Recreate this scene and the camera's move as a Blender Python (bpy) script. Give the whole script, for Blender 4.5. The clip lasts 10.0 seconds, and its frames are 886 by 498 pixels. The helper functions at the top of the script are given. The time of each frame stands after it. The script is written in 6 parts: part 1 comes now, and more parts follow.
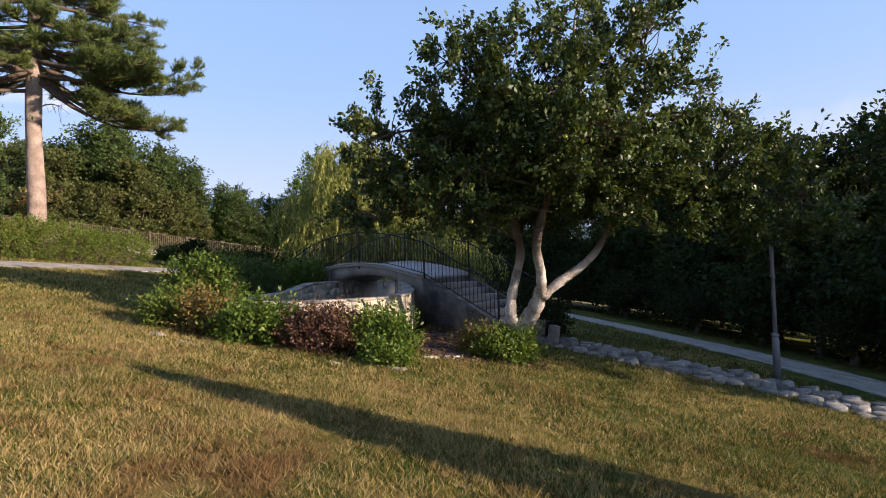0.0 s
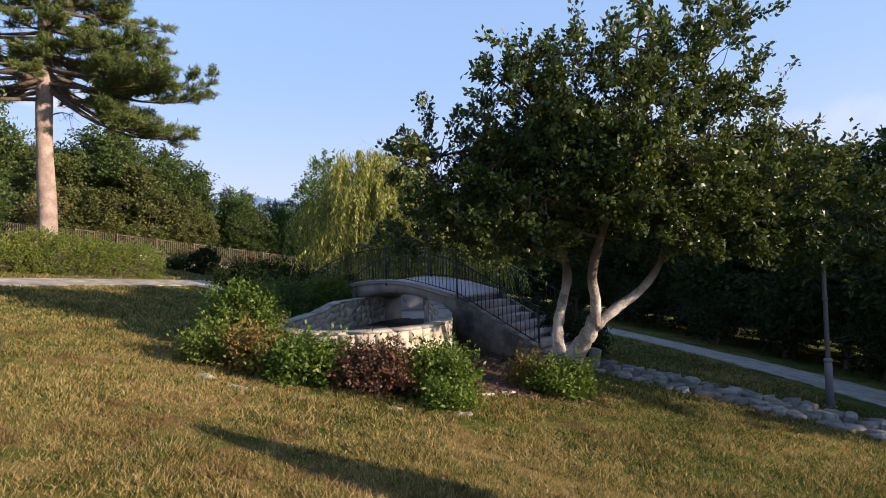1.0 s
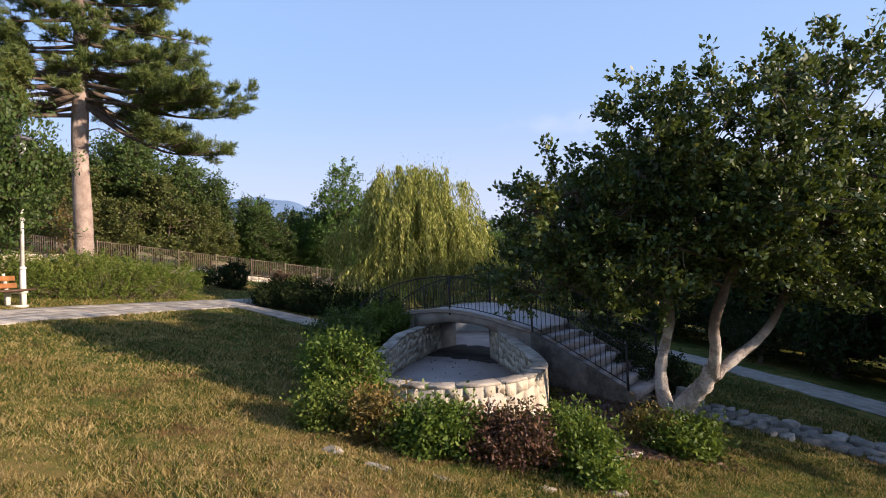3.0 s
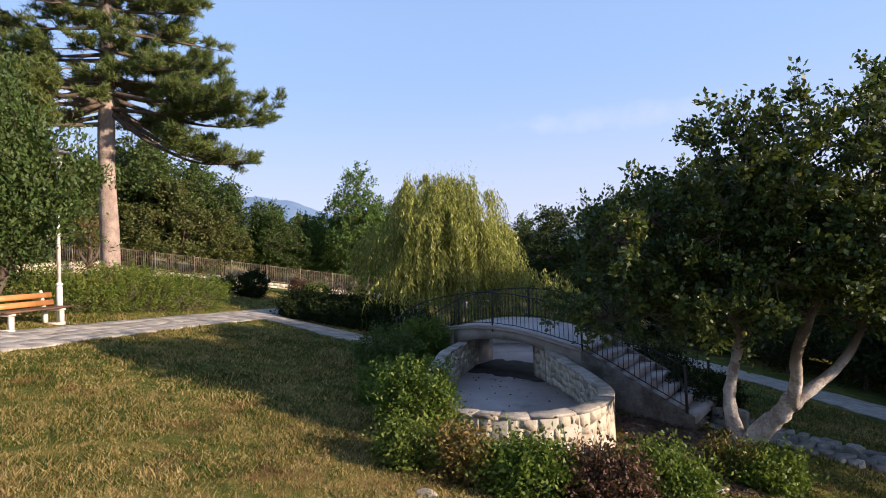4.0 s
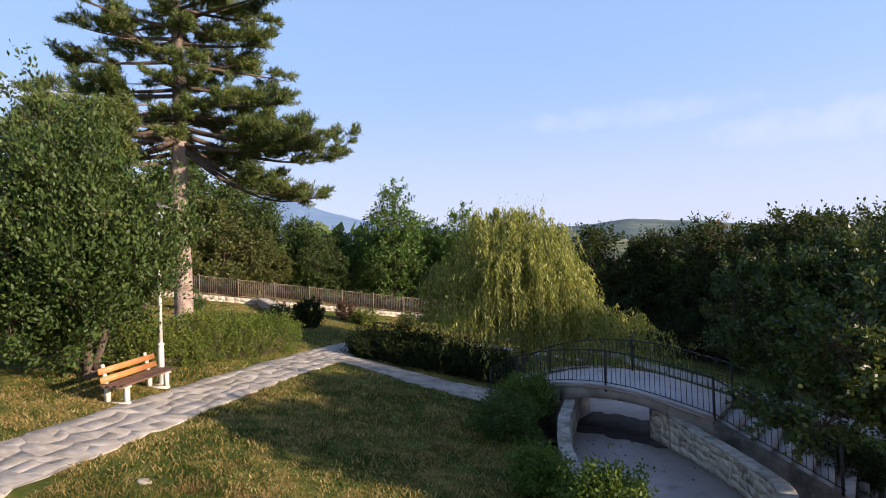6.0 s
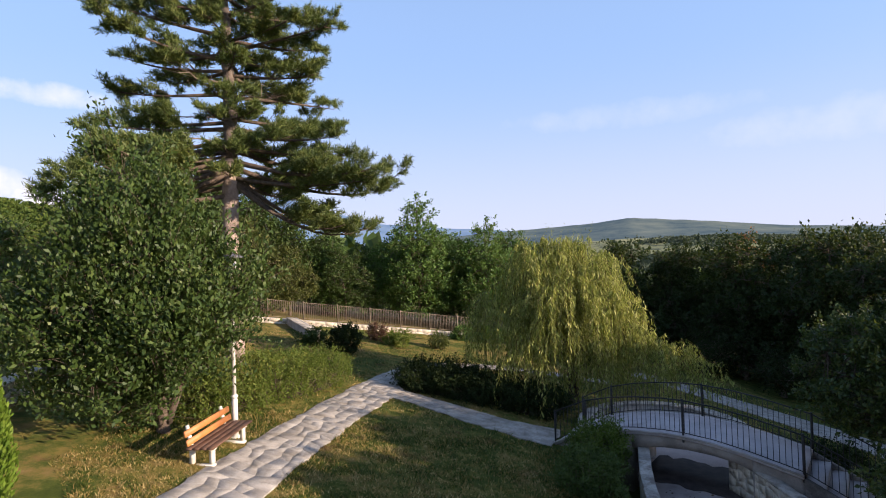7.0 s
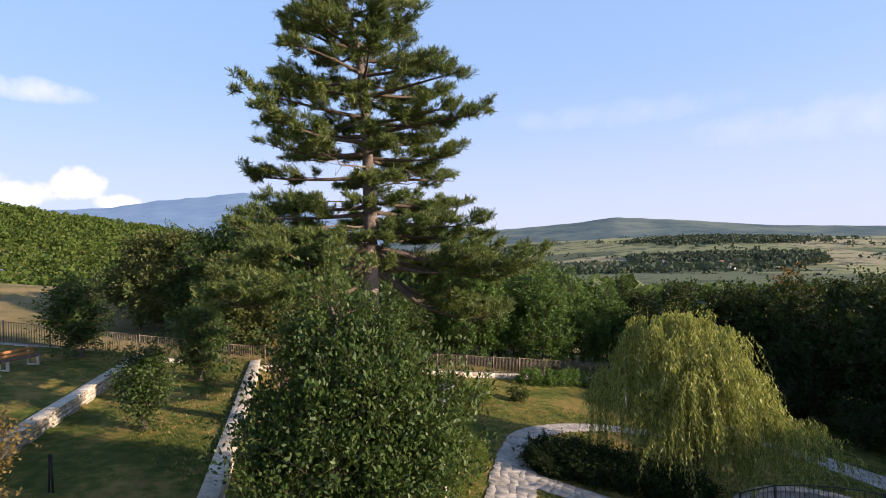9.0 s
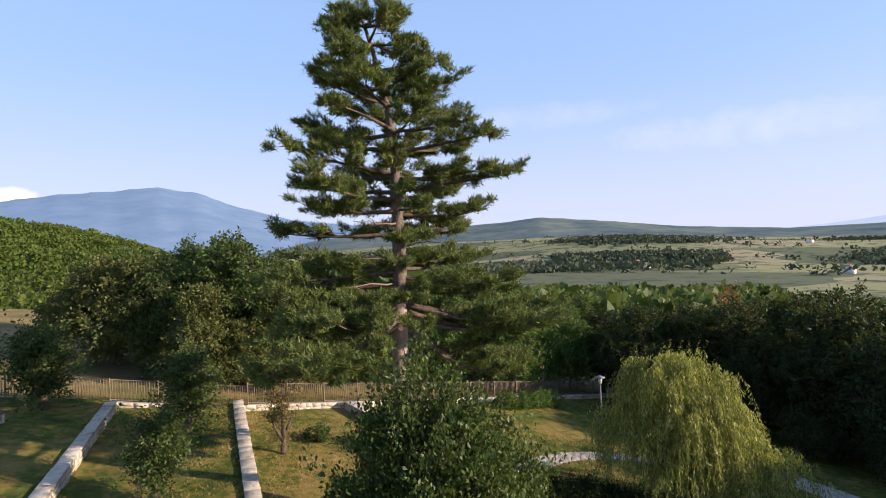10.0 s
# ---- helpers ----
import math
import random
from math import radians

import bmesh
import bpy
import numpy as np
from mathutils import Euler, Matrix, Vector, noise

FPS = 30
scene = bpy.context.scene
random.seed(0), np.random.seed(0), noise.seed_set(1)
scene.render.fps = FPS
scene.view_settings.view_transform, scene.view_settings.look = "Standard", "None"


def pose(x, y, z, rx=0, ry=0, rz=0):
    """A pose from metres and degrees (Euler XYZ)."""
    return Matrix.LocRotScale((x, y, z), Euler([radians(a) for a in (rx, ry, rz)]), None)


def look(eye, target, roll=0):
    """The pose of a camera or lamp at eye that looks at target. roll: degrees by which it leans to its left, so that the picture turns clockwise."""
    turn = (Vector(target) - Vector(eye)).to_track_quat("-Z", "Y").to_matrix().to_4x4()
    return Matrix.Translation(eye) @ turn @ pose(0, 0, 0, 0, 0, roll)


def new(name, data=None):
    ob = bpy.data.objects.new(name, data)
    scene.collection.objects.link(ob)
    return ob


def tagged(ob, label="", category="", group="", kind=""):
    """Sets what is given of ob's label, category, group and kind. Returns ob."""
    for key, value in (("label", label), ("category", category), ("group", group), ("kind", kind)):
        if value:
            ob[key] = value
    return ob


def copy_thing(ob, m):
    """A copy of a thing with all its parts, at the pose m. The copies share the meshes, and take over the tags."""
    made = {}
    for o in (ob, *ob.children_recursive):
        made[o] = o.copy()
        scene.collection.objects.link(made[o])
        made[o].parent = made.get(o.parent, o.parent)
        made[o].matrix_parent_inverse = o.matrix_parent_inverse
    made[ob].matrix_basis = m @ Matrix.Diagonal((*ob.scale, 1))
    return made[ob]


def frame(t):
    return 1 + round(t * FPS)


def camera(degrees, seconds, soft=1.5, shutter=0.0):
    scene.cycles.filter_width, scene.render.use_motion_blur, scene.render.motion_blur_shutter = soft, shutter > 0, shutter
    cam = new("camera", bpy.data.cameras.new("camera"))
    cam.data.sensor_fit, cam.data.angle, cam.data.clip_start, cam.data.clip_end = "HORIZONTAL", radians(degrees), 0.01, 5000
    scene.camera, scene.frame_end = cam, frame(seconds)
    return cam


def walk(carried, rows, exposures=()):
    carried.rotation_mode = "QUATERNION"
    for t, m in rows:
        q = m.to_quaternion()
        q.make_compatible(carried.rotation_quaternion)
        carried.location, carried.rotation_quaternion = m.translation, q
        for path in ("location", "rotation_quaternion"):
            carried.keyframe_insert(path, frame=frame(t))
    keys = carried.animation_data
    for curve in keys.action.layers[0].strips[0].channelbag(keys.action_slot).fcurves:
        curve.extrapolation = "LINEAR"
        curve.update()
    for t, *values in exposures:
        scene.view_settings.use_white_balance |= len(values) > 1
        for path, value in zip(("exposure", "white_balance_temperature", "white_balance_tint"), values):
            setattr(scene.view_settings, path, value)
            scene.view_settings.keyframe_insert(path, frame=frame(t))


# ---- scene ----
cam = camera(80.4, 10.0, soft=1.0)
METRES, EYE, TILT, LEAN, TURN = 20.0, 1.6, 0.0, 0.0, 0.0
ROWS = [
    (0.0, 0.0, 0.0, 0.0, 0.05, 1.42, 1.89),
    (0.5, -0.0206, 0.0114, 0.0123, -0.11, 1.38, 1.91),
    (1.0, -0.0437, 0.0213, 0.0258, -0.21, 1.34, 1.94),
    (1.5, -0.0647, 0.0286, 0.036, -0.31, 1.3, 1.97),
    (2.0, -0.0872, 0.0353, 0.0459, -0.33, 1.29, 1.96),
    (2.5, -0.1086, 0.0411, 0.0561, -0.37, 1.31, 1.94),
    (4.0, -0.1889, 0.0592, 0.09, -0.47, 1.28, 1.87),
    (4.5, -0.2199, 0.0652, 0.101, -0.44, 1.24, 1.87),
    (5.0, -0.2546, 0.0725, 0.1175, -0.37, 1.25, 1.82),
    (5.5, -0.2874, 0.0786, 0.14, -0.27, 1.22, 1.81),
    (7.0, -0.4169, 0.0931, 0.233, -0.24, 1.08, 1.81),
    (7.5, -0.4706, 0.0977, 0.267, -0.22, 1.04, 1.81),
    (8.0, -0.5367, 0.1036, 0.3072, -0.31, 1.02, 1.77),
    (8.5, -0.6036, 0.1086, 0.347, -0.68, 0.95, 1.8),
    (9.0, -0.6833, 0.1141, 0.3938, -1.82, 0.85, 1.75),
    (9.5, -0.7606, 0.1179, 0.4414, -4.62, 0.7, 1.75),
    (10.0, -0.8504, 0.1223, 0.4972, -9.6, 0.45, 1.76),
]
walk(cam, [(t, pose(0, 0, EYE, TILT, LEAN, TURN) @ pose(METRES * x, METRES * y, METRES * z, 90 + pitch, roll, yaw)) for t, x, y, z, yaw, pitch, roll in ROWS],
     exposures=[(0.0, 0.85, 6500, 19), (10.0, 0.85, 6500, 19)])

# ---- world and sun ----
SUN_DIR = Vector((0.925, -0.345, 0.0)).normalized()
SUN_EL = 15.8


def world_sky():
    w = bpy.data.worlds.new("sky")
    scene.world = w
    w.use_nodes = True
    nt = w.node_tree
    nt.nodes.clear()
    out = nt.nodes.new("ShaderNodeOutputWorld")
    bg = nt.nodes.new("ShaderNodeBackground")
    sky = nt.nodes.new("ShaderNodeTexSky")
    sky.sky_type, sky.sun_disc = "NISHITA", False
    sky.sun_elevation = radians(SUN_EL)
    sky.sun_rotation = math.atan2(SUN_DIR.x, SUN_DIR.y)
    sky.air_density, sky.dust_density, sky.ozone_density, sky.altitude = 1.0, 1.2, 3.0, 400
    geo = nt.nodes.new("ShaderNodeTexCoord")
    sep = nt.nodes.new("ShaderNodeSeparateXYZ")
    nt.links.new(geo.outputs["Generated"], sep.inputs[0])

    def m(op, a, b=None, clamp=False):
        n = nt.nodes.new("ShaderNodeMath")
        n.operation, n.use_clamp = op, clamp
        for i, v in enumerate((a, b)):
            if v is None:
                continue
            if isinstance(v, (int, float)):
                n.inputs[i].default_value = v
            else:
                nt.links.new(v, n.inputs[i])
        return n.outputs[0]

    az = m("MULTIPLY", m("ARCTAN2", sep.outputs[0], sep.outputs[1]), 57.2958)
    el = m("MULTIPLY", m("ARCSINE", sep.outputs[2]), 57.2958)
    noi = nt.nodes.new("ShaderNodeTexNoise")
    noi.inputs["Scale"].default_value, noi.inputs["Detail"].default_value, noi.inputs["Roughness"].default_value = 22.0, 9.0, 0.6
    nt.links.new(geo.outputs["Generated"], noi.inputs["Vector"])
    wob = m("MULTIPLY", m("SUBTRACT", noi.outputs[0], 0.5), 2.6)
    total = None
    # drifting clouds: azimuth, elevation, half width, half height, thickness
    for a, e, ra, re, k in CLOUDS:
        dx = m("DIVIDE", m("SUBTRACT", az, a), ra)
        dy = m("DIVIDE", m("SUBTRACT", el, e), re)
        d = m("ADD", m("MULTIPLY", dx, dx), m("MULTIPLY", dy, dy))
        v = m("MULTIPLY", m("ADD", m("SUBTRACT", 1.0, d), wob), k, True)
        total = v if total is None else m("MAXIMUM", total, v)
    mix = nt.nodes.new("ShaderNodeMix")
    mix.data_type = "RGBA"
    nt.links.new(total, mix.inputs[0])
    nt.links.new(sky.outputs[0], mix.inputs[6])
    mix.inputs[7].default_value = (4.7, 4.5, 4.7, 1)
    # pale summer haze low over the horizon
    low = nt.nodes.new("ShaderNodeMapRange")
    low.interpolation_type = "SMOOTHERSTEP"
    nt.links.new(el, low.inputs[0])
    low.inputs[1].default_value, low.inputs[2].default_value, low.inputs[3].default_value, low.inputs[4].default_value = -4.0, 24.0, 0.75, 0.0
    mix2 = nt.nodes.new("ShaderNodeMix")
    mix2.data_type = "RGBA"
    nt.links.new(low.outputs[0], mix2.inputs[0])
    # thin summer air lightens the blue up to mid height
    air = nt.nodes.new("ShaderNodeMapRange")
    air.interpolation_type = "SMOOTHERSTEP"
    nt.links.new(el, air.inputs[0])
    air.inputs[1].default_value, air.inputs[2].default_value, air.inputs[3].default_value, air.inputs[4].default_value = 15.0, 60.0, 0.8, 0.0
    mix3 = nt.nodes.new("ShaderNodeMix")
    mix3.data_type = "RGBA"
    nt.links.new(air.outputs[0], mix3.inputs[0])
    nt.links.new(sky.outputs[0], mix3.inputs[6])
    mix3.inputs[7].default_value = (1.52, 2.4, 3.8, 1)
    nt.links.new(mix3.outputs[2], mix2.inputs[6])
    mix2.inputs[7].default_value = (3.0, 3.12, 3.65, 1)
    nt.links.new(mix2.outputs[2], mix.inputs[6])
    nt.links.new(mix.outputs[2], bg.inputs[0])
    bg.inputs[1].default_value = SKY_STRENGTH
    nt.links.new(bg.outputs[0], out.inputs[0])


CLOUDS = [(-36.5, 15.2, 4.8, 1.1, 0.4), (-33.0, 7.4, 2.4, 1.7, 1.3), (-36.5, 6.6, 2.6, 1.3, 1.1), (-30.0, 5.9, 2.4, 0.9, 1.1), (-42, 7.5, 5, 1.4, 0.5), (20, 14, 12, 1.4, 0.1), (40, 11, 14, 2.0, 0.12),
          (-120, 16, 25, 4, 0.5), (150, 20, 30, 4, 0.5)]
SKY_STRENGTH = 0.15
world_sky()
sun_data = bpy.data.lights.new("sun", "SUN")
sun_data.energy, sun_data.angle, sun_data.color = 5.0, radians(0.6), (1.0, 0.84, 0.64)
sun = new("sun", sun_data)
sun.matrix_world = look(SUN_DIR * 50 + Vector((0, 0, 50 * math.tan(radians(SUN_EL)))), (0, 0, 0))

# ---- materials ----


class Nodes:
    """A material under construction."""

    def __init__(self, name):
        self.mat = bpy.data.materials.new(name)
        self.mat.use_nodes = True
        self.nt = self.mat.node_tree
        self.bsdf = self.nt.nodes["Principled BSDF"]
        self.out = self.nt.nodes["Material Output"]
        self.tc = self.nt.nodes.new("ShaderNodeNewGeometry")

    def link(self, a, b):
        self.nt.links.new(a, b)

    def noise(self, scale, detail=4, rough=0.6, vec=None):
        n = self.nt.nodes.new("ShaderNodeTexNoise")
        n.inputs["Scale"].default_value, n.inputs["Detail"].default_value, n.inputs["Roughness"].default_value = scale, detail, rough
        self.link(vec or self.tc.outputs["Position"], n.inputs["Vector"])
        return n.outputs[0]

    def ramp(self, fac, stops):
        r = self.nt.nodes.new("ShaderNodeValToRGB")
        e = r.color_ramp.elements
        while len(e) < len(stops):
            e.new(0.5)
        for el, (p, c) in zip(e, stops):
            el.position, el.color = p, (*c, 1)
        self.link(fac, r.inputs[0])
        return r.outputs[0]

    def mix(self, fac, a, b, mode="MIX"):
        n = self.nt.nodes.new("ShaderNodeMix")
        n.data_type, n.blend_type = "RGBA", mode
        for i, v in ((0, fac), (6, a), (7, b)):
            if isinstance(v, (int, float)):
                n.inputs[i].default_value = v
            elif isinstance(v, tuple):
                n.inputs[i].default_value = (*v, 1)
            else:
                self.link(v, n.inputs[i])
        return n.outputs[2]

    def math(self, op, a, b=0.0, clamp=False):
        n = self.nt.nodes.new("ShaderNodeMath")
        n.operation, n.use_clamp = op, clamp
        for i, v in enumerate((a, b)):
            if isinstance(v, (int, float)):
                n.inputs[i].default_value = v
            else:
                self.link(v, n.inputs[i])
        return n.outputs[0]

    def step(self, v, lo, hi):
        n = self.nt.nodes.new("ShaderNodeMapRange")
        n.interpolation_type = "SMOOTHSTEP"
        self.link(v, n.inputs[0])
        n.inputs[1].default_value, n.inputs[2].default_value = lo, hi
        return n.outputs[0]

    def bump(self, height, strength=0.4, dist=0.02):
        n = self.nt.nodes.new("ShaderNodeBump")
        n.inputs["Strength"].default_value, n.inputs["Distance"].default_value = strength, dist
        self.link(height, n.inputs["Height"])
        self.link(n.outputs[0], self.bsdf.inputs["Normal"])

    def done(self, color, rough=0.8, metal=0.0, spec=0.3):
        if isinstance(color, tuple):
            self.bsdf.inputs["Base Color"].default_value = (*color, 1)
        else:
            self.link(color, self.bsdf.inputs["Base Color"])
        self.bsdf.inputs["Roughness"].default_value = rough
        self.bsdf.inputs["Metallic"].default_value = metal
        self.bsdf.inputs["Specular IOR Level"].default_value = spec
        return self.mat


def leaf_material(name, stops, through_light=0.3, rough=0.5, spec=0.35, patch=0.35):
    """Leaves: each its own shade, with larger drifts of colour, some light passing through."""
    n = Nodes(name)
    rnd = n.tc.outputs["Random Per Island"]
    big = n.noise(patch, 2)
    f = n.math("ADD", n.math("MULTIPLY", rnd, 0.7), n.math("MULTIPLY", n.math("SUBTRACT", big, 0.35), 0.75), True)
    col = n.ramp(f, stops)
    mat = n.done(col, rough, 0, spec)
    if through_light:
        tr = n.nt.nodes.new("ShaderNodeBsdfTranslucent")
        n.link(n.mix(0.5, col, (0.16, 0.2, 0.02)), tr.inputs[0])
        mx = n.nt.nodes.new("ShaderNodeMixShader")
        mx.inputs[0].default_value = through_light
        n.link(n.bsdf.outputs[0], mx.inputs[1])
        n.link(tr.outputs[0], mx.inputs[2])
        n.link(mx.outputs[0], n.out.inputs[0])
    return mat


def rough_material(name, a, b, scale=3.0, fine=40.0, rough=0.85, bump=0.5, dist=0.01, stain=None, per_piece=0.0, spec=0.25):
    """Stone, concrete, wood, paint: two scales of variation and fine relief."""
    n = Nodes(name)
    big, small = n.noise(scale, 5), n.noise(fine, 6, 0.7)
    col = n.mix(n.step(n.math("ADD", n.math("MULTIPLY", big, 0.65), n.math("MULTIPLY", small, 0.35)), 0.35, 0.65), a, b)
    if stain:
        col = n.mix(n.math("MULTIPLY", n.step(n.noise(scale * 0.37, 6, 0.7), 0.5, 0.68), 0.75), col, stain)
    if per_piece:
        oi = n.nt.nodes.new("ShaderNodeObjectInfo")
        both = n.math("FRACT", n.math("ADD", oi.outputs["Random"], n.tc.outputs["Random Per Island"]))
        hsv = n.nt.nodes.new("ShaderNodeHueSaturation")
        n.link(col, hsv.inputs["Color"])
        n.link(n.math("ADD", n.math("MULTIPLY", both, per_piece), 1 - per_piece / 2), hsv.inputs["Value"])
        col = hsv.outputs[0]
    n.bump(n.math("ADD", small, n.math("MULTIPLY", big, 0.5)), bump, dist)
    return n.done(col, rough, 0, spec)


def lawn_colour(n, spread):
    """Green turf, straw and rusty dry patches; the same drifts for soil and blades."""
    drift = n.step(n.noise(0.3, 3, 0.6), 0.25, 0.75)
    blot = n.step(n.noise(2.2, 6, 0.7), 0.25, 0.75)
    sep = n.nt.nodes.new("ShaderNodeSeparateXYZ")
    n.link(n.tc.outputs["Position"], sep.inputs[0])
    dx, dy = n.math("ADD", sep.outputs[0], 3.5), n.math("SUBTRACT", sep.outputs[1], 4.0)
    d2 = n.math("ADD", n.math("MULTIPLY", dx, dx), n.math("MULTIPLY", dy, dy))
    # the crest of the slope has dried out most
    dry = n.math("MULTIPLY", n.math("EXPONENT", n.math("MULTIPLY", d2, -0.03)), 0.24)
    f = n.math("ADD", n.math("MULTIPLY", drift, 0.45), n.math("MULTIPLY", blot, 0.5))
    f = n.math("ADD", n.math("ADD", f, dry), n.math("MULTIPLY", n.step(sep.outputs[1], 15.0, 24.0), 0.06))
    f = n.math("SUBTRACT", f, n.math("MULTIPLY", n.step(sep.outputs[0], -1.5, 4.0), 0.04))
    f = n.math("ADD", f, n.math("SUBTRACT", spread, 0.05), True)
    col = n.ramp(f, [(0.1, (0.04, 0.07, 0.01)), (0.4, (0.098, 0.13, 0.02)), (0.58, (0.23, 0.19, 0.045)), (0.78, (0.33, 0.22, 0.078)), (1.0, (0.5, 0.385, 0.165))])
    rust = n.step(n.math("ADD", n.noise(0.8, 6, 0.7), n.math("MULTIPLY", dry, 0.3)), 0.55, 0.72)
    return n.mix(n.math("MULTIPLY", rust, 0.6), col, (0.2, 0.085, 0.045))


def grass_material():
    n = Nodes("grass_blades")
    col = lawn_colour(n, n.math("MULTIPLY", n.math("SUBTRACT", n.tc.outputs["Random Per Island"], 0.47), 1.25))
    mat = n.done(col, 0.6, 0, 0.2)
    tr = n.nt.nodes.new("ShaderNodeBsdfTranslucent")
    n.link(col, tr.inputs[0])
    mx = n.nt.nodes.new("ShaderNodeMixShader")
    mx.inputs[0].default_value = 0.35
    n.link(n.bsdf.outputs[0], mx.inputs[1])
    n.link(tr.outputs[0], mx.inputs[2])
    n.link(mx.outputs[0], n.out.inputs[0])
    return mat


def ground_material():
    n = Nodes("ground")
    pos = n.tc.outputs["Position"]
    sep = n.nt.nodes.new("ShaderNodeSeparateXYZ")
    n.link(pos, sep.inputs[0])
    fine, blotch = n.noise(60, 4, 0.8), n.noise(1.6, 6, 0.65)
    lawn = lawn_colour(n, n.math("MULTIPLY", n.math("SUBTRACT", fine, 0.5), 0.5))
    # thatch and soil between the blades
    lawn = n.mix(0.25, lawn, (0.06, 0.05, 0.026))
    # farmland and woods of the valley
    vor = n.nt.nodes.new("ShaderNodeTexVoronoi")
    vor.inputs["Scale"].default_value = 0.0035
    mp = n.nt.nodes.new("ShaderNodeVectorMath")
    mp.operation = "ADD"
    dist = n.nt.nodes.new("ShaderNodeTexNoise")
    dist.inputs["Scale"].default_value, dist.inputs["Detail"].default_value = 0.004, 4
    n.link(pos, dist.inputs["Vector"])
    sc = n.nt.nodes.new("ShaderNodeVectorMath")
    sc.operation = "SCALE"
    n.link(dist.outputs["Color"], sc.inputs[0])
    sc.inputs["Scale"].default_value = 260
    n.link(pos, mp.inputs[0])
    n.link(sc.outputs[0], mp.inputs[1])
    n.link(mp.outputs[0], vor.inputs["Vector"])
    sepc = n.nt.nodes.new("ShaderNodeSeparateColor")
    n.link(vor.outputs["Color"], sepc.inputs[0])
    field = n.ramp(sepc.outputs[0], [(0.0, (0.11, 0.125, 0.07)), (0.34, (0.14, 0.16, 0.08)), (0.37, (0.23, 0.23, 0.11)), (0.6, (0.31, 0.3, 0.14)), (0.8, (0.21, 0.225, 0.11)), (0.95, (0.34, 0.3, 0.17))])
    field = n.mix(n.step(n.noise(0.03, 6, 0.7), 0.5, 0.62), field, (0.05, 0.068, 0.042))
    # straw-coloured meadow beyond the fence
    meadow = n.ramp(n.noise(0.25, 6), [(0.35, (0.13, 0.12, 0.045)), (0.6, (0.27, 0.2, 0.09))])
    dx, dy = n.math("ADD", sep.outputs[0], 8.0), n.math("SUBTRACT", sep.outputs[1], 12.0)
    r = n.math("SQRT", n.math("ADD", n.math("MULTIPLY", dx, dx), n.math("MULTIPLY", dy, dy)))
    beyond = n.step(n.math("ADD", sep.outputs[1], n.math("MULTIPLY", sep.outputs[0], -0.42)), 44.0, 47.0)
    col = n.mix(beyond, lawn, meadow)
    col = n.mix(n.step(r, 90, 160), col, field)
    n.bump(n.math("ADD", fine, blotch), 0.9, 0.03)
    return n.done(col, 0.95, 0, 0.1)


def limewash_material():
    """Bark with a coat of limewash brushed on up to about head height, flaking."""
    n = Nodes("limewashed_bark")
    big, small = n.noise(4, 5), n.noise(26, 6, 0.7)
    f = n.math("ADD", n.math("MULTIPLY", big, 0.6), n.math("MULTIPLY", small, 0.4))
    bark = n.mix(n.step(f, 0.35, 0.65), (0.08, 0.06, 0.045), (0.17, 0.13, 0.1))
    lime = n.mix(n.step(f, 0.4, 0.6), (0.24, 0.2, 0.17), (0.58, 0.52, 0.46))
    sep = n.nt.nodes.new("ShaderNodeSeparateXYZ")
    n.link(n.tc.outputs["Position"], sep.inputs[0])
    coat = n.step(n.math("ADD", sep.outputs[2], n.math("MULTIPLY", n.math("SUBTRACT", f, 0.5), 1.6)), 1.9, 1.4)
    col = n.mix(coat, bark, lime)
    n.bump(n.math("ADD", small, n.math("MULTIPLY", big, 0.5)), 1.0, 0.03)
    return n.done(col, 0.9, 0, 0.25)


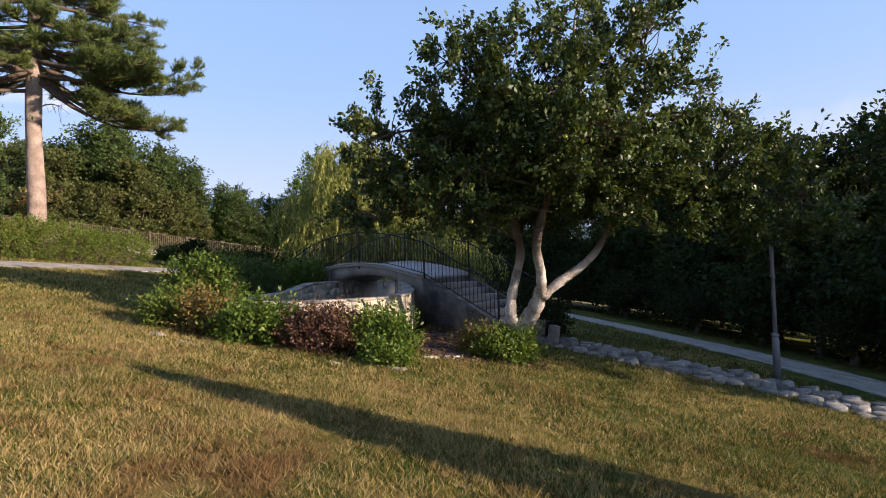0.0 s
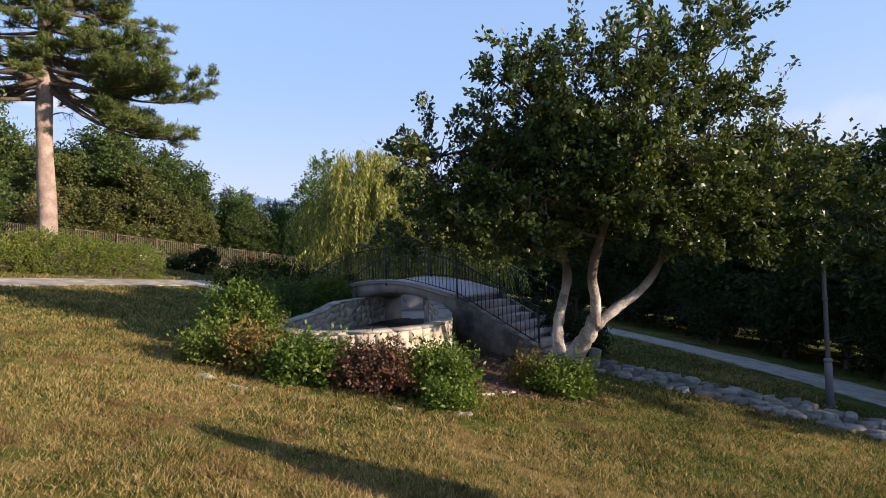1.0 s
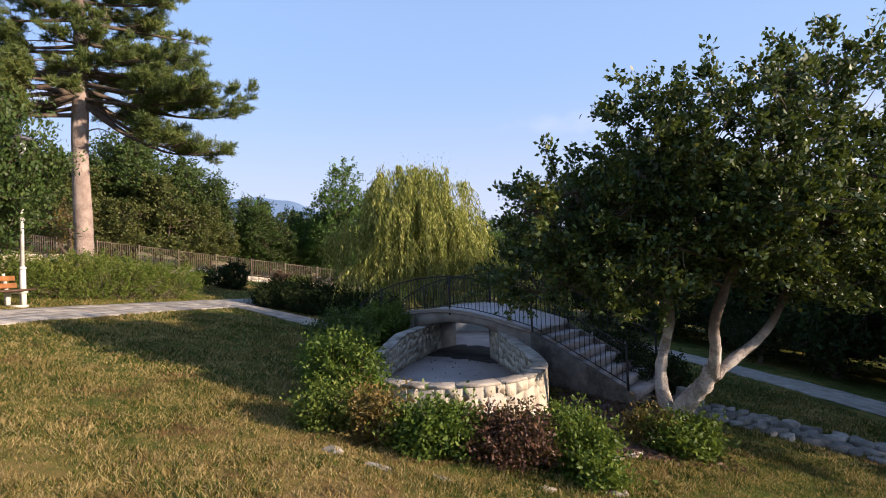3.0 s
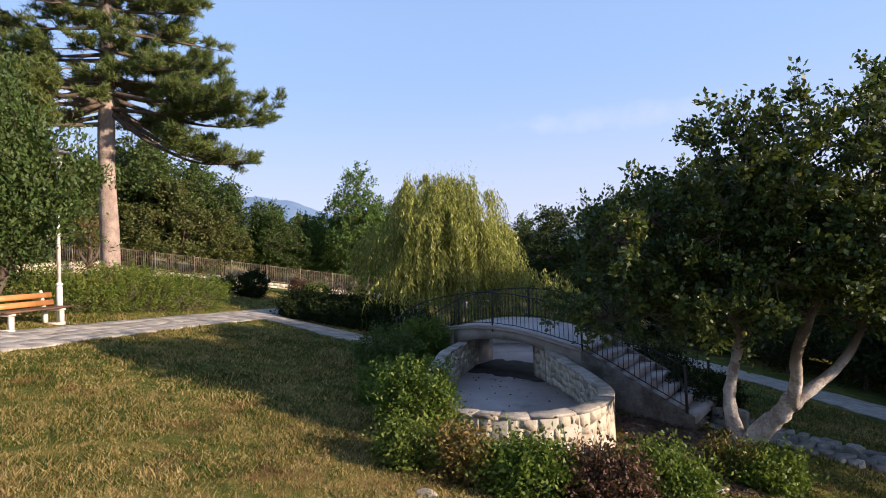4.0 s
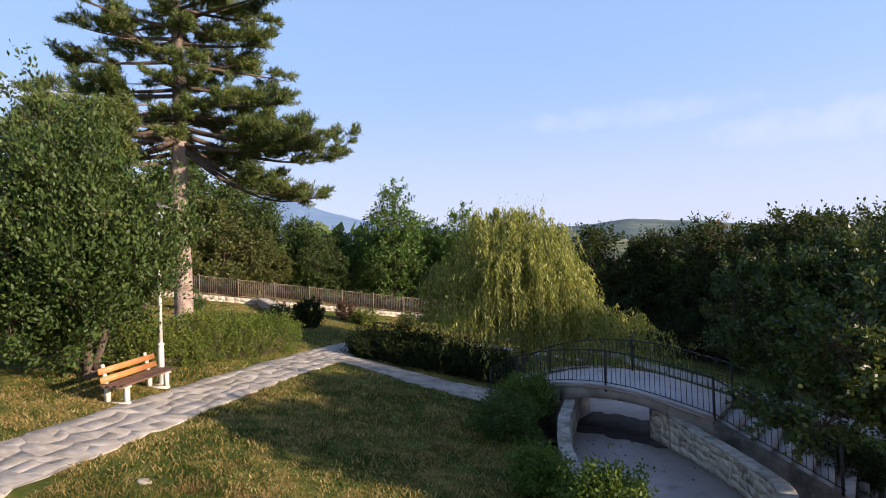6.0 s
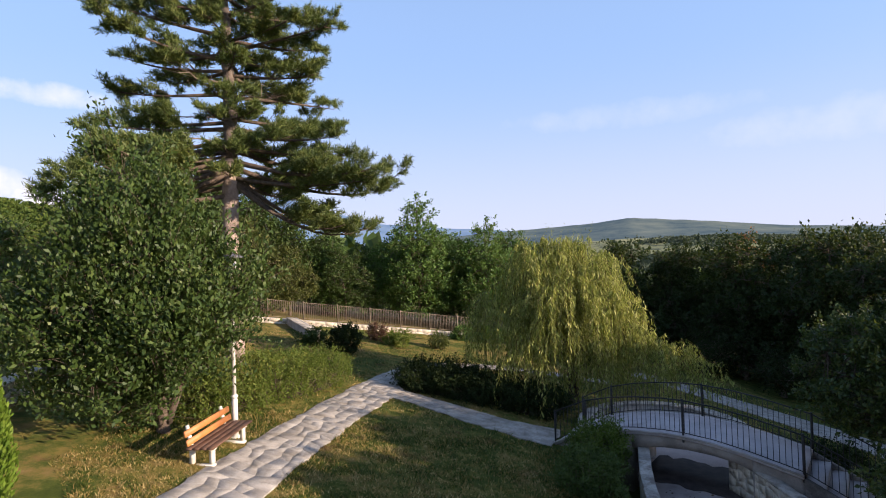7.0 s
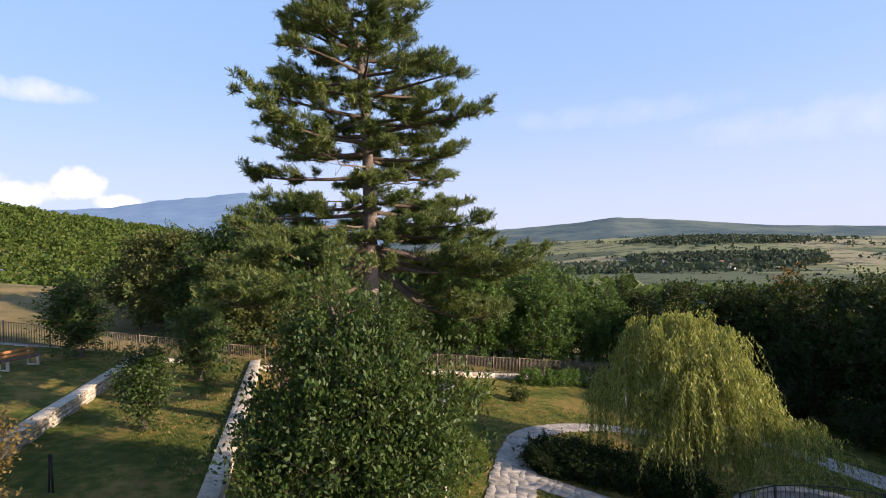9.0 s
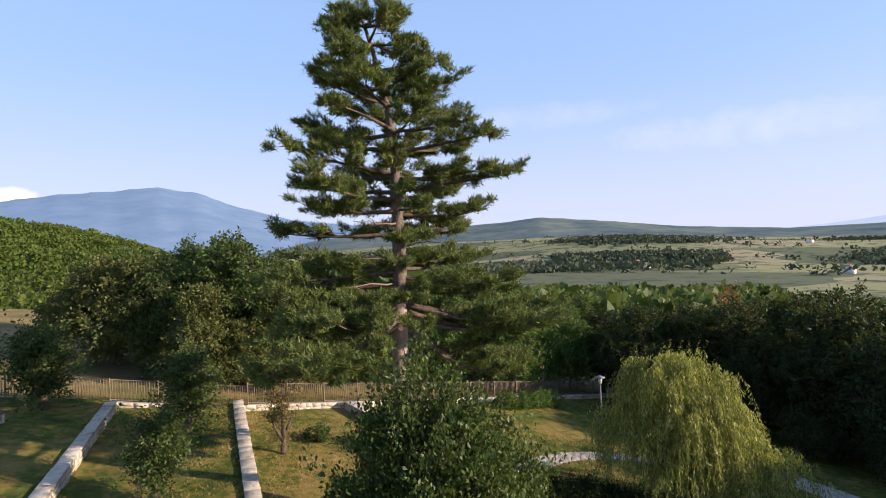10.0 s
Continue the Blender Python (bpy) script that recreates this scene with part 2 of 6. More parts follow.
M = {
    "ground": ground_material(),
    "stone": rough_material("limestone", (0.42, 0.36, 0.27), (0.6, 0.53, 0.42), 5.0, 30, 0.9, 0.9, 0.015, (0.2, 0.15, 0.1), 0.4),
    "coping": rough_material("worn_coping", (0.33, 0.29, 0.24), (0.52, 0.47, 0.4), 6.0, 34, 0.92, 0.9, 0.014, (0.15, 0.115, 0.085), 0.35),
    "mortar": rough_material("mortar", (0.28, 0.25, 0.215), (0.4, 0.37, 0.33), 3, 50, 0.95, 0.6, 0.01),
    "lime_mortar": rough_material("lime_mortar", (0.42, 0.37, 0.29), (0.56, 0.5, 0.41), 4, 50, 0.95, 0.6, 0.01, (0.3, 0.25, 0.19)),
    "flag": rough_material("flagstone", (0.29, 0.258, 0.215), (0.47, 0.425, 0.365), 3.0, 30, 0.9, 0.8, 0.008, (0.22, 0.185, 0.14), 0.18),
    "joint": rough_material("path_joint", (0.24, 0.21, 0.17), (0.36, 0.32, 0.27), 3, 50, 0.95, 0.6, 0.01, (0.15, 0.13, 0.08)),
    "grey_stone": rough_material("grey_stone", (0.18, 0.17, 0.15), (0.36, 0.34, 0.31), 4, 30, 0.9, 1.0, 0.02, (0.12, 0.11, 0.085), 0.6),
    "concrete": rough_material("concrete", (0.28, 0.25, 0.22), (0.42, 0.385, 0.345), 1.7, 60, 0.9, 0.5, 0.008, (0.13, 0.105, 0.085)),
    "basin_floor": rough_material("basin_floor", (0.46, 0.375, 0.335), (0.62, 0.52, 0.47), 0.9, 45, 0.85, 0.3, 0.004, (0.2, 0.15, 0.125)),
    "deck": rough_material("deck_screed", (0.44, 0.4, 0.39), (0.58, 0.53, 0.52), 1.3, 50, 0.9, 0.4, 0.006, (0.28, 0.23, 0.21)),
    "fascia": rough_material("stained_concrete", (0.2, 0.17, 0.14), (0.33, 0.285, 0.24), 2.2, 45, 0.92, 0.7, 0.01, (0.1, 0.08, 0.062)),
    "old_wall": rough_material("stained_rubble", (0.1, 0.085, 0.07), (0.24, 0.2, 0.165), 4, 24, 0.95, 1.0, 0.02, (0.06, 0.05, 0.04)),
    # near-black brown for the sheet that paints the shade under the arch
    "silt": rough_material("arch_shade", (0.035, 0.028, 0.025), (0.075, 0.058, 0.05), 3, 35, 0.8, 0.8, 0.01),
    "litter": rough_material("leaf_litter", (0.075, 0.045, 0.032), (0.16, 0.1, 0.075), 5, 35, 0.95, 0.9, 0.02, (0.2, 0.16, 0.13)),
    "iron": rough_material("black_iron", (0.018, 0.017, 0.016), (0.035, 0.03, 0.028), 6, 80, 0.55, 0.2, 0.002, None, 0, 0.4),
    "fence_paint": rough_material("brown_paint", (0.13, 0.1, 0.07), (0.22, 0.17, 0.12), 5, 60, 0.6, 0.2, 0.002, None, 0, 0.4),
    "lamp_white": rough_material("lamp_paint", (0.55, 0.52, 0.48), (0.68, 0.65, 0.6), 4, 60, 0.45, 0.1, 0.002, (0.4, 0.34, 0.28)),
    "lamp_grey": rough_material("lamp_grey", (0.16, 0.16, 0.18), (0.22, 0.22, 0.24), 4, 60, 0.5, 0.1, 0.002),
    "glass": rough_material("lamp_glass", (0.5, 0.5, 0.48), (0.6, 0.6, 0.58), 4, 20, 0.25, 0.05, 0.002),
    "bench_wood": rough_material("orange_wood", (0.42, 0.15, 0.04), (0.55, 0.23, 0.07), 3, 70, 0.5, 0.35, 0.004, (0.25, 0.1, 0.04), 0.25, 0.4),
    "seat_wood": rough_material("weathered_wood", (0.1, 0.055, 0.035), (0.2, 0.11, 0.07), 4, 70, 0.75, 0.4, 0.004, None, 0.25),
    "bench_leg": rough_material("white_concrete", (0.58, 0.54, 0.45), (0.72, 0.67, 0.58), 4, 60, 0.8, 0.3, 0.004, (0.4, 0.35, 0.26)),
    "bark": rough_material("bark", (0.075, 0.055, 0.042), (0.16, 0.12, 0.09), 6, 45, 0.95, 1.0, 0.02),
    "pine_bark": rough_material("pine_bark", (0.25, 0.185, 0.15), (0.43, 0.335, 0.28), 3, 18, 0.95, 1.0, 0.04, (0.17, 0.12, 0.095)),
    "pine_bark_dark": rough_material("rough_grey_bark", (0.1, 0.078, 0.065), (0.22, 0.175, 0.145), 5, 22, 0.95, 1.0, 0.04),
    "limewash": limewash_material(),
    "dead": rough_material("dead_wood", (0.16, 0.12, 0.09), (0.28, 0.22, 0.17), 6, 40, 0.9, 0.5, 0.01),
    "render_white": rough_material("white_render", (0.7, 0.68, 0.64), (0.8, 0.78, 0.74), 0.6, 9, 0.8, 0.1, 0.01),
    "roof": rough_material("roof_tile", (0.2, 0.11, 0.085), (0.3, 0.17, 0.125), 0.6, 9, 0.85, 0.3, 0.03),
    "pane": rough_material("dark_pane", (0.03, 0.035, 0.04), (0.05, 0.055, 0.06), 1, 9, 0.15, 0, 0.01),
    "apple": rough_material("green_apple", (0.3, 0.36, 0.06), (0.42, 0.4, 0.1), 8, 60, 0.4, 0.05, 0.001, (0.4, 0.2, 0.06)),
    "stub": rough_material("black_post", (0.015, 0.015, 0.016), (0.03, 0.03, 0.03), 6, 50, 0.6, 0.2, 0.003),
}
GREEN_DARK = [(0.0, (0.028, 0.054, 0.014)), (0.5, (0.055, 0.095, 0.024)), (1.0, (0.105, 0.145, 0.04))]
L = {
    "apple": leaf_material("apple_leaves", [(0.0, (0.022, 0.044, 0.012)), (0.55, (0.048, 0.08, 0.019)), (0.85, (0.13, 0.155, 0.036)), (1.0, (0.24, 0.19, 0.055))], 0.2, 0.45, 0.35, 1.3),
    "pear": leaf_material("silver_leaves", [(0.0, (0.026, 0.052, 0.012)), (0.6, (0.056, 0.095, 0.022)), (0.88, (0.11, 0.15, 0.04)), (1.0, (0.3, 0.33, 0.17))], 0.24, 0.5, 0.25, 0.9),
    "pine": leaf_material("pine_needles", [(0.0, (0.042, 0.074, 0.024)), (0.5, (0.11, 0.15, 0.04)), (1.0, (0.24, 0.25, 0.062))], 0.26, 0.5, 0.3, 0.9),
    "willow": leaf_material("willow_leaves", [(0.0, (0.12, 0.165, 0.03)), (0.45, (0.34, 0.37, 0.08)), (1.0, (0.62, 0.58, 0.19))], 0.42, 0.5, 0.3, 1.4),
    "wood": leaf_material("wood_leaves", GREEN_DARK, 0.28, 0.55, 0.22, 0.2),
    "ash": leaf_material("ash_leaves", [(0.0, (0.04, 0.09, 0.018)), (0.5, (0.085, 0.165, 0.034)), (1.0, (0.16, 0.24, 0.06))], 0.32, 0.55, 0.25),
    "olive": leaf_material("olive_leaves", [(0.0, (0.055, 0.075, 0.02)), (0.5, (0.1, 0.12, 0.034)), (1.0, (0.17, 0.16, 0.05))], 0.3, 0.55, 0.25),
    "red": leaf_material("russet_leaves", [(0.0, (0.06, 0.03, 0.02)), (0.5, (0.11, 0.05, 0.035)), (1.0, (0.17, 0.1, 0.05))], 0.2, 0.55, 0.3),
    "orange": leaf_material("orange_leaves", [(0.0, (0.2, 0.08, 0.035)), (1.0, (0.36, 0.16, 0.055))], 0.3, 0.55, 0.3),
    "bush": leaf_material("bush_leaves", [(0.0, (0.045, 0.085, 0.014)), (0.5, (0.1, 0.16, 0.024)), (1.0, (0.2, 0.25, 0.05))], 0.35, 0.5, 0.25, 1.5),
    "gold": leaf_material("golden_leaves", [(0.0, (0.09, 0.08, 0.02)), (0.5, (0.17, 0.12, 0.035)), (1.0, (0.24, 0.15, 0.05))], 0.3, 0.5, 0.3),
    "hedge": leaf_material("hedge_leaves", [(0.0, (0.065, 0.11, 0.018)), (0.5, (0.135, 0.185, 0.034)), (0.85, (0.23, 0.24, 0.055)), (1.0, (0.24, 0.17, 0.055))], 0.38, 0.6, 0.2, 0.8),
    # juniper's own dark green, deepened further to include shade on the hedge
    "juniper": leaf_material("shaded_juniper_leaves", [(0.0, (0.012, 0.022, 0.008)), (0.5, (0.022, 0.036, 0.012)), (1.0, (0.04, 0.055, 0.018))], 0.1, 0.7, 0.1),
    "thuja": leaf_material("thuja_leaves", [(0.0, (0.055, 0.11, 0.012)), (0.5, (0.12, 0.2, 0.022)), (1.0, (0.2, 0.28, 0.045))], 0.35, 0.55, 0.2),
    "grass": grass_material(),
    "straw": leaf_material("dry_stalks", [(0.0, (0.2, 0.16, 0.07)), (1.0, (0.42, 0.33, 0.18))], 0.3, 0.6, 0.2),
    # greyed and paled: the valley's haze is mixed into the leaf colour
    "far": leaf_material("hazed_leaves", [(0.0, (0.06, 0.08, 0.062)), (1.0, (0.085, 0.105, 0.07))], 0.1, 0.9, 0.02, 0.01),
    # wood leaves darkened, so the colour itself holds the wood's shade
    "shade_wood": leaf_material("shaded_wood_leaves", [(0.0, (0.016, 0.03, 0.01)), (0.5, (0.03, 0.052, 0.016)), (1.0, (0.06, 0.08, 0.026))], 0.2, 0.6, 0.15, 0.2),
    "hill": leaf_material("hill_leaves", [(0.0, (0.03, 0.055, 0.013)), (0.5, (0.075, 0.115, 0.024)), (1.0, (0.15, 0.17, 0.042))], 0.3, 0.7, 0.1, 0.022),
}


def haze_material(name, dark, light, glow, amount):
    """Distance: forested slopes, with the air's blue haze painted in as base colour and glow."""
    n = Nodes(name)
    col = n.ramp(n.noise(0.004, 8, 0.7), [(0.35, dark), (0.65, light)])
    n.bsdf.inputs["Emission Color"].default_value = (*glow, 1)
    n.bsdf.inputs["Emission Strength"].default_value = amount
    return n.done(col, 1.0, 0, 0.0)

# ---- geometry helpers ----
rng = np.random.default_rng(7)


class Geo:
    """Verts and faces gathered piece by piece."""

    def __init__(self):
        self.v, self.f, self.n, self.loose = [], [], 0, []

    def add(self, verts, faces):
        verts = np.asarray(verts, float).reshape(-1, 3)
        self.v.append(verts)
        self.f.extend([tuple(i + self.n for i in f) for f in faces])
        self.n += len(verts)
        return self

    def quads(self, verts):
        """Loose quads from an (N, 4, 3) array."""
        k = len(verts)
        self.v.append(verts.reshape(-1, 3))
        self.loose.append(np.arange(k * 4).reshape(k, 4) + self.n)
        self.n += k * 4
        return self

    def tris(self, verts):
        k = len(verts)
        self.v.append(verts.reshape(-1, 3))
        self.loose.append(np.arange(k * 3).reshape(k, 3) + self.n)
        self.n += k * 3
        return self

    def box(self, lo, hi, bevel=0.0):
        (x0, y0, z0), (x1, y1, z1) = lo, hi
        if not bevel:
            v = [(x, y, z) for z in (z0, z1) for y in (y0, y1) for x in (x0, x1)]
            return self.add(v, [(0, 2, 3, 1), (4, 5, 7, 6), (0, 1, 5, 4), (2, 6, 7, 3), (0, 4, 6, 2), (1, 3, 7, 5)])
        b = bevel
        ring = lambda d, z: [(x0 + d, y0 + d, z), (x1 - d, y0 + d, z), (x1 - d, y1 - d, z), (x0 + d, y1 - d, z)]
        v = ring(b, z0) + ring(0, z0 + b) + ring(0, z1 - b) + ring(b, z1)
        f = [(3, 2, 1, 0), (12, 13, 14, 15)]
        for k in range(3):
            for i in range(4):
                j = (i + 1) % 4
                f.append((k * 4 + i, k * 4 + j, k * 4 + 4 + j, k * 4 + 4 + i))
        return self.add(v, f)

    def tube(self, pts, radii, sides=7, cap=True):
        pts = np.asarray(pts, float)
        n = len(pts)
        radii = np.broadcast_to(radii, n)
        tang = np.gradient(pts, axis=0)
        tang /= np.linalg.norm(tang, axis=1)[:, None] + 1e-9
        ref = np.array([0.0, 0, 1]) if abs(tang[0][2]) < 0.8 else np.array([1.0, 0, 0])
        a = np.linspace(0, 2 * np.pi, sides, endpoint=False)
        rings = []
        for p, t, r in zip(pts, tang, radii):
            u = np.cross(ref, t)
            u /= np.linalg.norm(u) + 1e-9
            w = np.cross(t, u)
            rings.append(p + r * (np.cos(a)[:, None] * u + np.sin(a)[:, None] * w))
        f = [(k * sides + i, k * sides + (i + 1) % sides, (k + 1) * sides + (i + 1) % sides, (k + 1) * sides + i) for k in range(n - 1) for i in range(sides)]
        if cap:
            f += [tuple(range(sides))[::-1], tuple(range((n - 1) * sides, n * sides))]
        return self.add(np.concatenate(rings), f)

    def prism(self, outline, z0, z1, bevel=0.0):
        """An upright prism; z0, z1: heights, one for all corners or one each."""
        o = np.asarray(outline, float)
        k = len(o)
        z0, z1 = np.broadcast_to(z0, k), np.broadcast_to(z1, k)
        c = o.mean(0)
        inner = c + (o - c) * (1 - bevel / (np.linalg.norm(o - c, axis=1)[:, None] + 1e-9)) if bevel else o
        layers = [np.c_[o, z0], np.c_[o, z1 - bevel * 0.6]] + ([np.c_[inner, z1]] if bevel else [])
        f = [tuple(range(k))[::-1], tuple(range((len(layers) - 1) * k, len(layers) * k))]
        for q in range(len(layers) - 1):
            f += [(q * k + i, q * k + (i + 1) % k, (q + 1) * k + (i + 1) % k, (q + 1) * k + i) for i in range(k)]
        return self.add(np.concatenate(layers), f)

    def mesh(self, name, mat, smooth=False):
        me = bpy.data.meshes.new(name)
        v = np.concatenate(self.v)
        me.vertices.add(len(v))
        me.vertices.foreach_set("co", v.astype(np.float32).ravel())
        sizes = np.fromiter((len(f) for f in self.f), int, len(self.f))
        loops = np.fromiter((i for f in self.f for i in f), int, int(sizes.sum()))
        for block in self.loose:
            sizes = np.concatenate((sizes, np.full(len(block), block.shape[1], int)))
            loops = np.concatenate((loops, block.ravel()))
        me.loops.add(len(loops))
        me.loops.foreach_set("vertex_index", loops)
        me.polygons.add(len(sizes))
        me.polygons.foreach_set("loop_start", np.concatenate(([0], np.cumsum(sizes)[:-1])))
        if smooth:
            me.polygons.foreach_set("use_smooth", np.ones(len(sizes), bool))
        me.materials.append(mat)
        me.update(calc_edges=True)
        me.validate()
        return me


def part(name, geo, material, parent, label="", smooth=False, at=None):
    """One mesh object under a thing or a part."""
    ob = new(name, geo if isinstance(geo, bpy.types.Mesh) else geo.mesh(name, material, smooth))
    ob.parent = parent
    if at is not None:
        ob.matrix_basis = at if isinstance(at, Matrix) else Matrix.Translation(at)
    return tagged(ob, label)


def thing(name, place, label, category, group="", turn=0.0, kind=""):
    ob = new(name)
    ob.empty_display_size = 0.2
    ob.matrix_basis = pose(*place, 0, 0, turn)
    return tagged(ob, label, category, group, kind)


def single(name, geo, material, label, category, group="", kind="", smooth=False, place=(0, 0, 0)):
    ob = new(name, geo.mesh(name, material, smooth))
    ob.location = place
    return tagged(ob, label, category, group, kind)


def unit(v):
    return v / (np.linalg.norm(v, axis=-1, keepdims=True) + 1e-9)


def leaf_quads(pos, along, size, width=0.5, fold=0.25, r=rng):
    """Diamond leaves from pos in the direction along, slightly folded."""
    n = len(pos)
    along = unit(along)
    side = unit(np.cross(along, unit(r.normal(size=(n, 3)) + np.array([0, 0, 0.6]))))
    nor = np.cross(side, along)
    s = np.broadcast_to(size, n)[:, None] * r.uniform(0.65, 1.25, (n, 1))
    mid = pos + along * s * 0.5
    return np.stack([pos, mid + side * s * width / 2 + nor * s * fold * 0.3, pos + along * s, mid - side * s * width / 2 + nor * s * fold * 0.3], 1)


# ---- the lie of the land ----
def smooth(v, lo, hi):
    t = np.clip((v - lo) / (hi - lo), 0, 1)
    return t * t * (3 - 2 * t)


def wall_a(y):
    return -26.1 - (y - 18) * 0.223


def wall_b(y):
    return -20.0 - (y - 18.5) * 0.25


def slope(x, y):
    return 0.05 - 0.165 * x - 0.018 * (y - 8)


def fence_y(x):
    """The garden's back boundary."""
    return np.where(x < -23.3, 32 + (x + 23.3) * 0.15, 32 + (x + 23.3) * 0.465)


def ground(x, y):
    x, y = np.asarray(x, float), np.asarray(y, float)
    yc = np.clip(y, -20, 33)
    xa, xb = wall_a(yc), wall_b(yc)
    pa, pb = slope(xa, y), slope(xb, y)
    z = slope(x, y)
    t = np.clip((x - xa) / (xb - xa), 0, 1)
    mid = (pa - 0.1) * (1 - t) + (pb + 0.42) * t
    up = z + 0.28 * smooth(x, xa - 14, xa)
    terr = np.where(x < xa, up, np.where(x < xb, mid, z))
    inside = smooth(-y, -fence_y(x) - 1.0, -fence_y(x) + 0.2) * smooth(y, -14, -6)
    z = z + (terr - z) * inside
    # far country: valley, wooded hill, long ridge
    dx, dy = x + 12, y - 3
    r = np.hypot(dx, dy)
    az = np.degrees(np.arctan2(dx, dy))
    valley = -9 - 17 * smooth(r, 80, 700)
    crest = np.interp(az, [-180, -100, -60, -45, -30, -25, -20, -15, -8, 60, 120, 180], [-10, 30, 48, 42, 29, 24.5, 15, 2, -16, -16, -12, -10])
    hill = valley + (crest - valley) * smooth(r, 70, 330) * (1 - smooth(r, 480, 900))
    ridge_h = np.interp(az, [-180, -30, -8, 5, 12, 17, 20, 27, 34, 43, 50, 65, 100, 180], [0, 0, 20, 40, 60, 70, 75, 62, 45, 32, 34, 40, 20, 0])
    roll = 14 * np.sin(x * 0.0041 + 1.3) * np.sin(y * 0.0033 + 0.4) * smooth(r, 500, 1200)
    far = hill + (ridge_h - valley) * smooth(r, 600, 2400) + roll * (1 - smooth(r, 2200, 3000))
    far = far - 260 * smooth(r, 3100, 4500)
    w = smooth(r, 60, 170)
    z = z * (1 - w) + far * w
    # hollow under the two basins
    near = np.hypot(np.maximum(np.abs(x + 2.4) - 0.0, 0), np.where(y < 11, y - 11, np.where(y > 16, y - 16, 0)))
    z = np.where(near < 1.62, np.minimum(z, -0.1), z)
    near2 = np.hypot(x + 1.7, y - 18.0)
    return np.where(near2 < 2.1, np.minimum(z, -0.1), z)


def gz(x, y):
    return float(ground(x, y))


def graded(lo, hi, step, end_lo, end_hi, grow=1.16):
    mid = list(np.arange(lo, hi + 1e-6, step))
    s, v, right = step, hi, []
    while v < end_hi:
        s *= grow
        v = v + s
        right.append(v)
    s, v, left = step, lo, []
    while v > end_lo:
        s *= grow
        v = v - s
        left.append(v)
    return np.array(left[::-1] + mid + right)


def build_ground():
    xs, ys = graded(-38, 22, 0.3, -3300, 3300), graded(-3, 46, 0.3, -3300, 3300)
    gx, gy = np.meshgrid(xs, ys)
    v = np.stack([gx, gy, ground(gx, gy)], -1).reshape(-1, 3)
    v[:, 2] += 0.012 * np.sin(v[:, 0] * 2.1 + 3 * np.sin(v[:, 1] * 1.3)) * (np.hypot(v[:, 0], v[:, 1]) < 60)
    nx, ny = len(xs), len(ys)
    i = (np.arange(ny - 1)[:, None] * nx + np.arange(nx - 1)).ravel()
    g = Geo()
    g.v, g.f, g.n = [v], np.stack([i, i + 1, i + 1 + nx, i + nx], 1).tolist(), len(v)
    single("ground", g, M["ground"], "sloping mown lawn, half green and half dry, running into valley fields", "ground", kind="structure", smooth=True)


build_ground()


def build_mountain(name, azs, els, radius, depth, mat, label):
    """A distant range: crest line by bearing, with spurs and folds."""
    a = np.linspace(azs[0], azs[-1], 160)
    rows = []
    for k, f in enumerate(np.linspace(0, 1, 14)):
        r = radius - depth * (1 - f)
        crest = radius * np.tan(np.radians(np.interp(a, azs, els)))
        fold = 1 + 0.06 * np.sin(a * 0.4 + 3 * f) * (1 - f) + 0.02 * np.sin(a * 1.1 - 4 * f) * (1 - f)
        fine = 1 + 0.006 * np.sin(a * 2.3) + 0.003 * np.sin(a * 5.9)
        z = -40 + (crest * fine + 40) * (f ** 0.9) * np.clip(fold, 0, 1.15) ** (1 - f)
        rows.append(np.stack([-12 + r * np.sin(np.radians(a)), 3 + r * np.cos(np.radians(a)), z + 11], 1))
    n = len(a)
    g = Geo()
    g.add(np.concatenate(rows), [(k * n + i, k * n + i + 1, (k + 1) * n + i + 1, (k + 1) * n + i) for k in range(13) for i in range(n - 1)])
    single(name, g, mat, label, "backdrop", kind="structure", smooth=True)


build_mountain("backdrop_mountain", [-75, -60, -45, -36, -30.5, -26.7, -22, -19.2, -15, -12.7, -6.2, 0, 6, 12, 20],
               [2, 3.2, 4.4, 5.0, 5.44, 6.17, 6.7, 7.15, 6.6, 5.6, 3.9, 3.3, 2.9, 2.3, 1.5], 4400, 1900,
               haze_material("hazed_mountain", (0.05, 0.09, 0.14), (0.1, 0.14, 0.19), (0.23, 0.34, 0.52), 0.36), "long blue hazy mountain behind the valley")
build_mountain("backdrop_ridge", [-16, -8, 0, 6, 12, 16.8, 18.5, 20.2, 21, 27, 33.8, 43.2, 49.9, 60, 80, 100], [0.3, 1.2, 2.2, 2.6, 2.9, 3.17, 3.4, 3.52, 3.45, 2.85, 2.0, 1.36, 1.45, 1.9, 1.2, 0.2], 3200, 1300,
               haze_material("hazed_wooded_ridge", (0.03, 0.05, 0.05), (0.15, 0.16, 0.105), (0.16, 0.26, 0.38), 0.16), "long wooded ridge across the valley")
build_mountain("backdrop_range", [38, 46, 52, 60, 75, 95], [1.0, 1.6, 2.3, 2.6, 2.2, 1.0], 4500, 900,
               haze_material("hazed_range", (0.12, 0.16, 0.2), (0.16, 0.19, 0.23), (0.45, 0.52, 0.65), 0.6), "pale hazy range on the horizon")


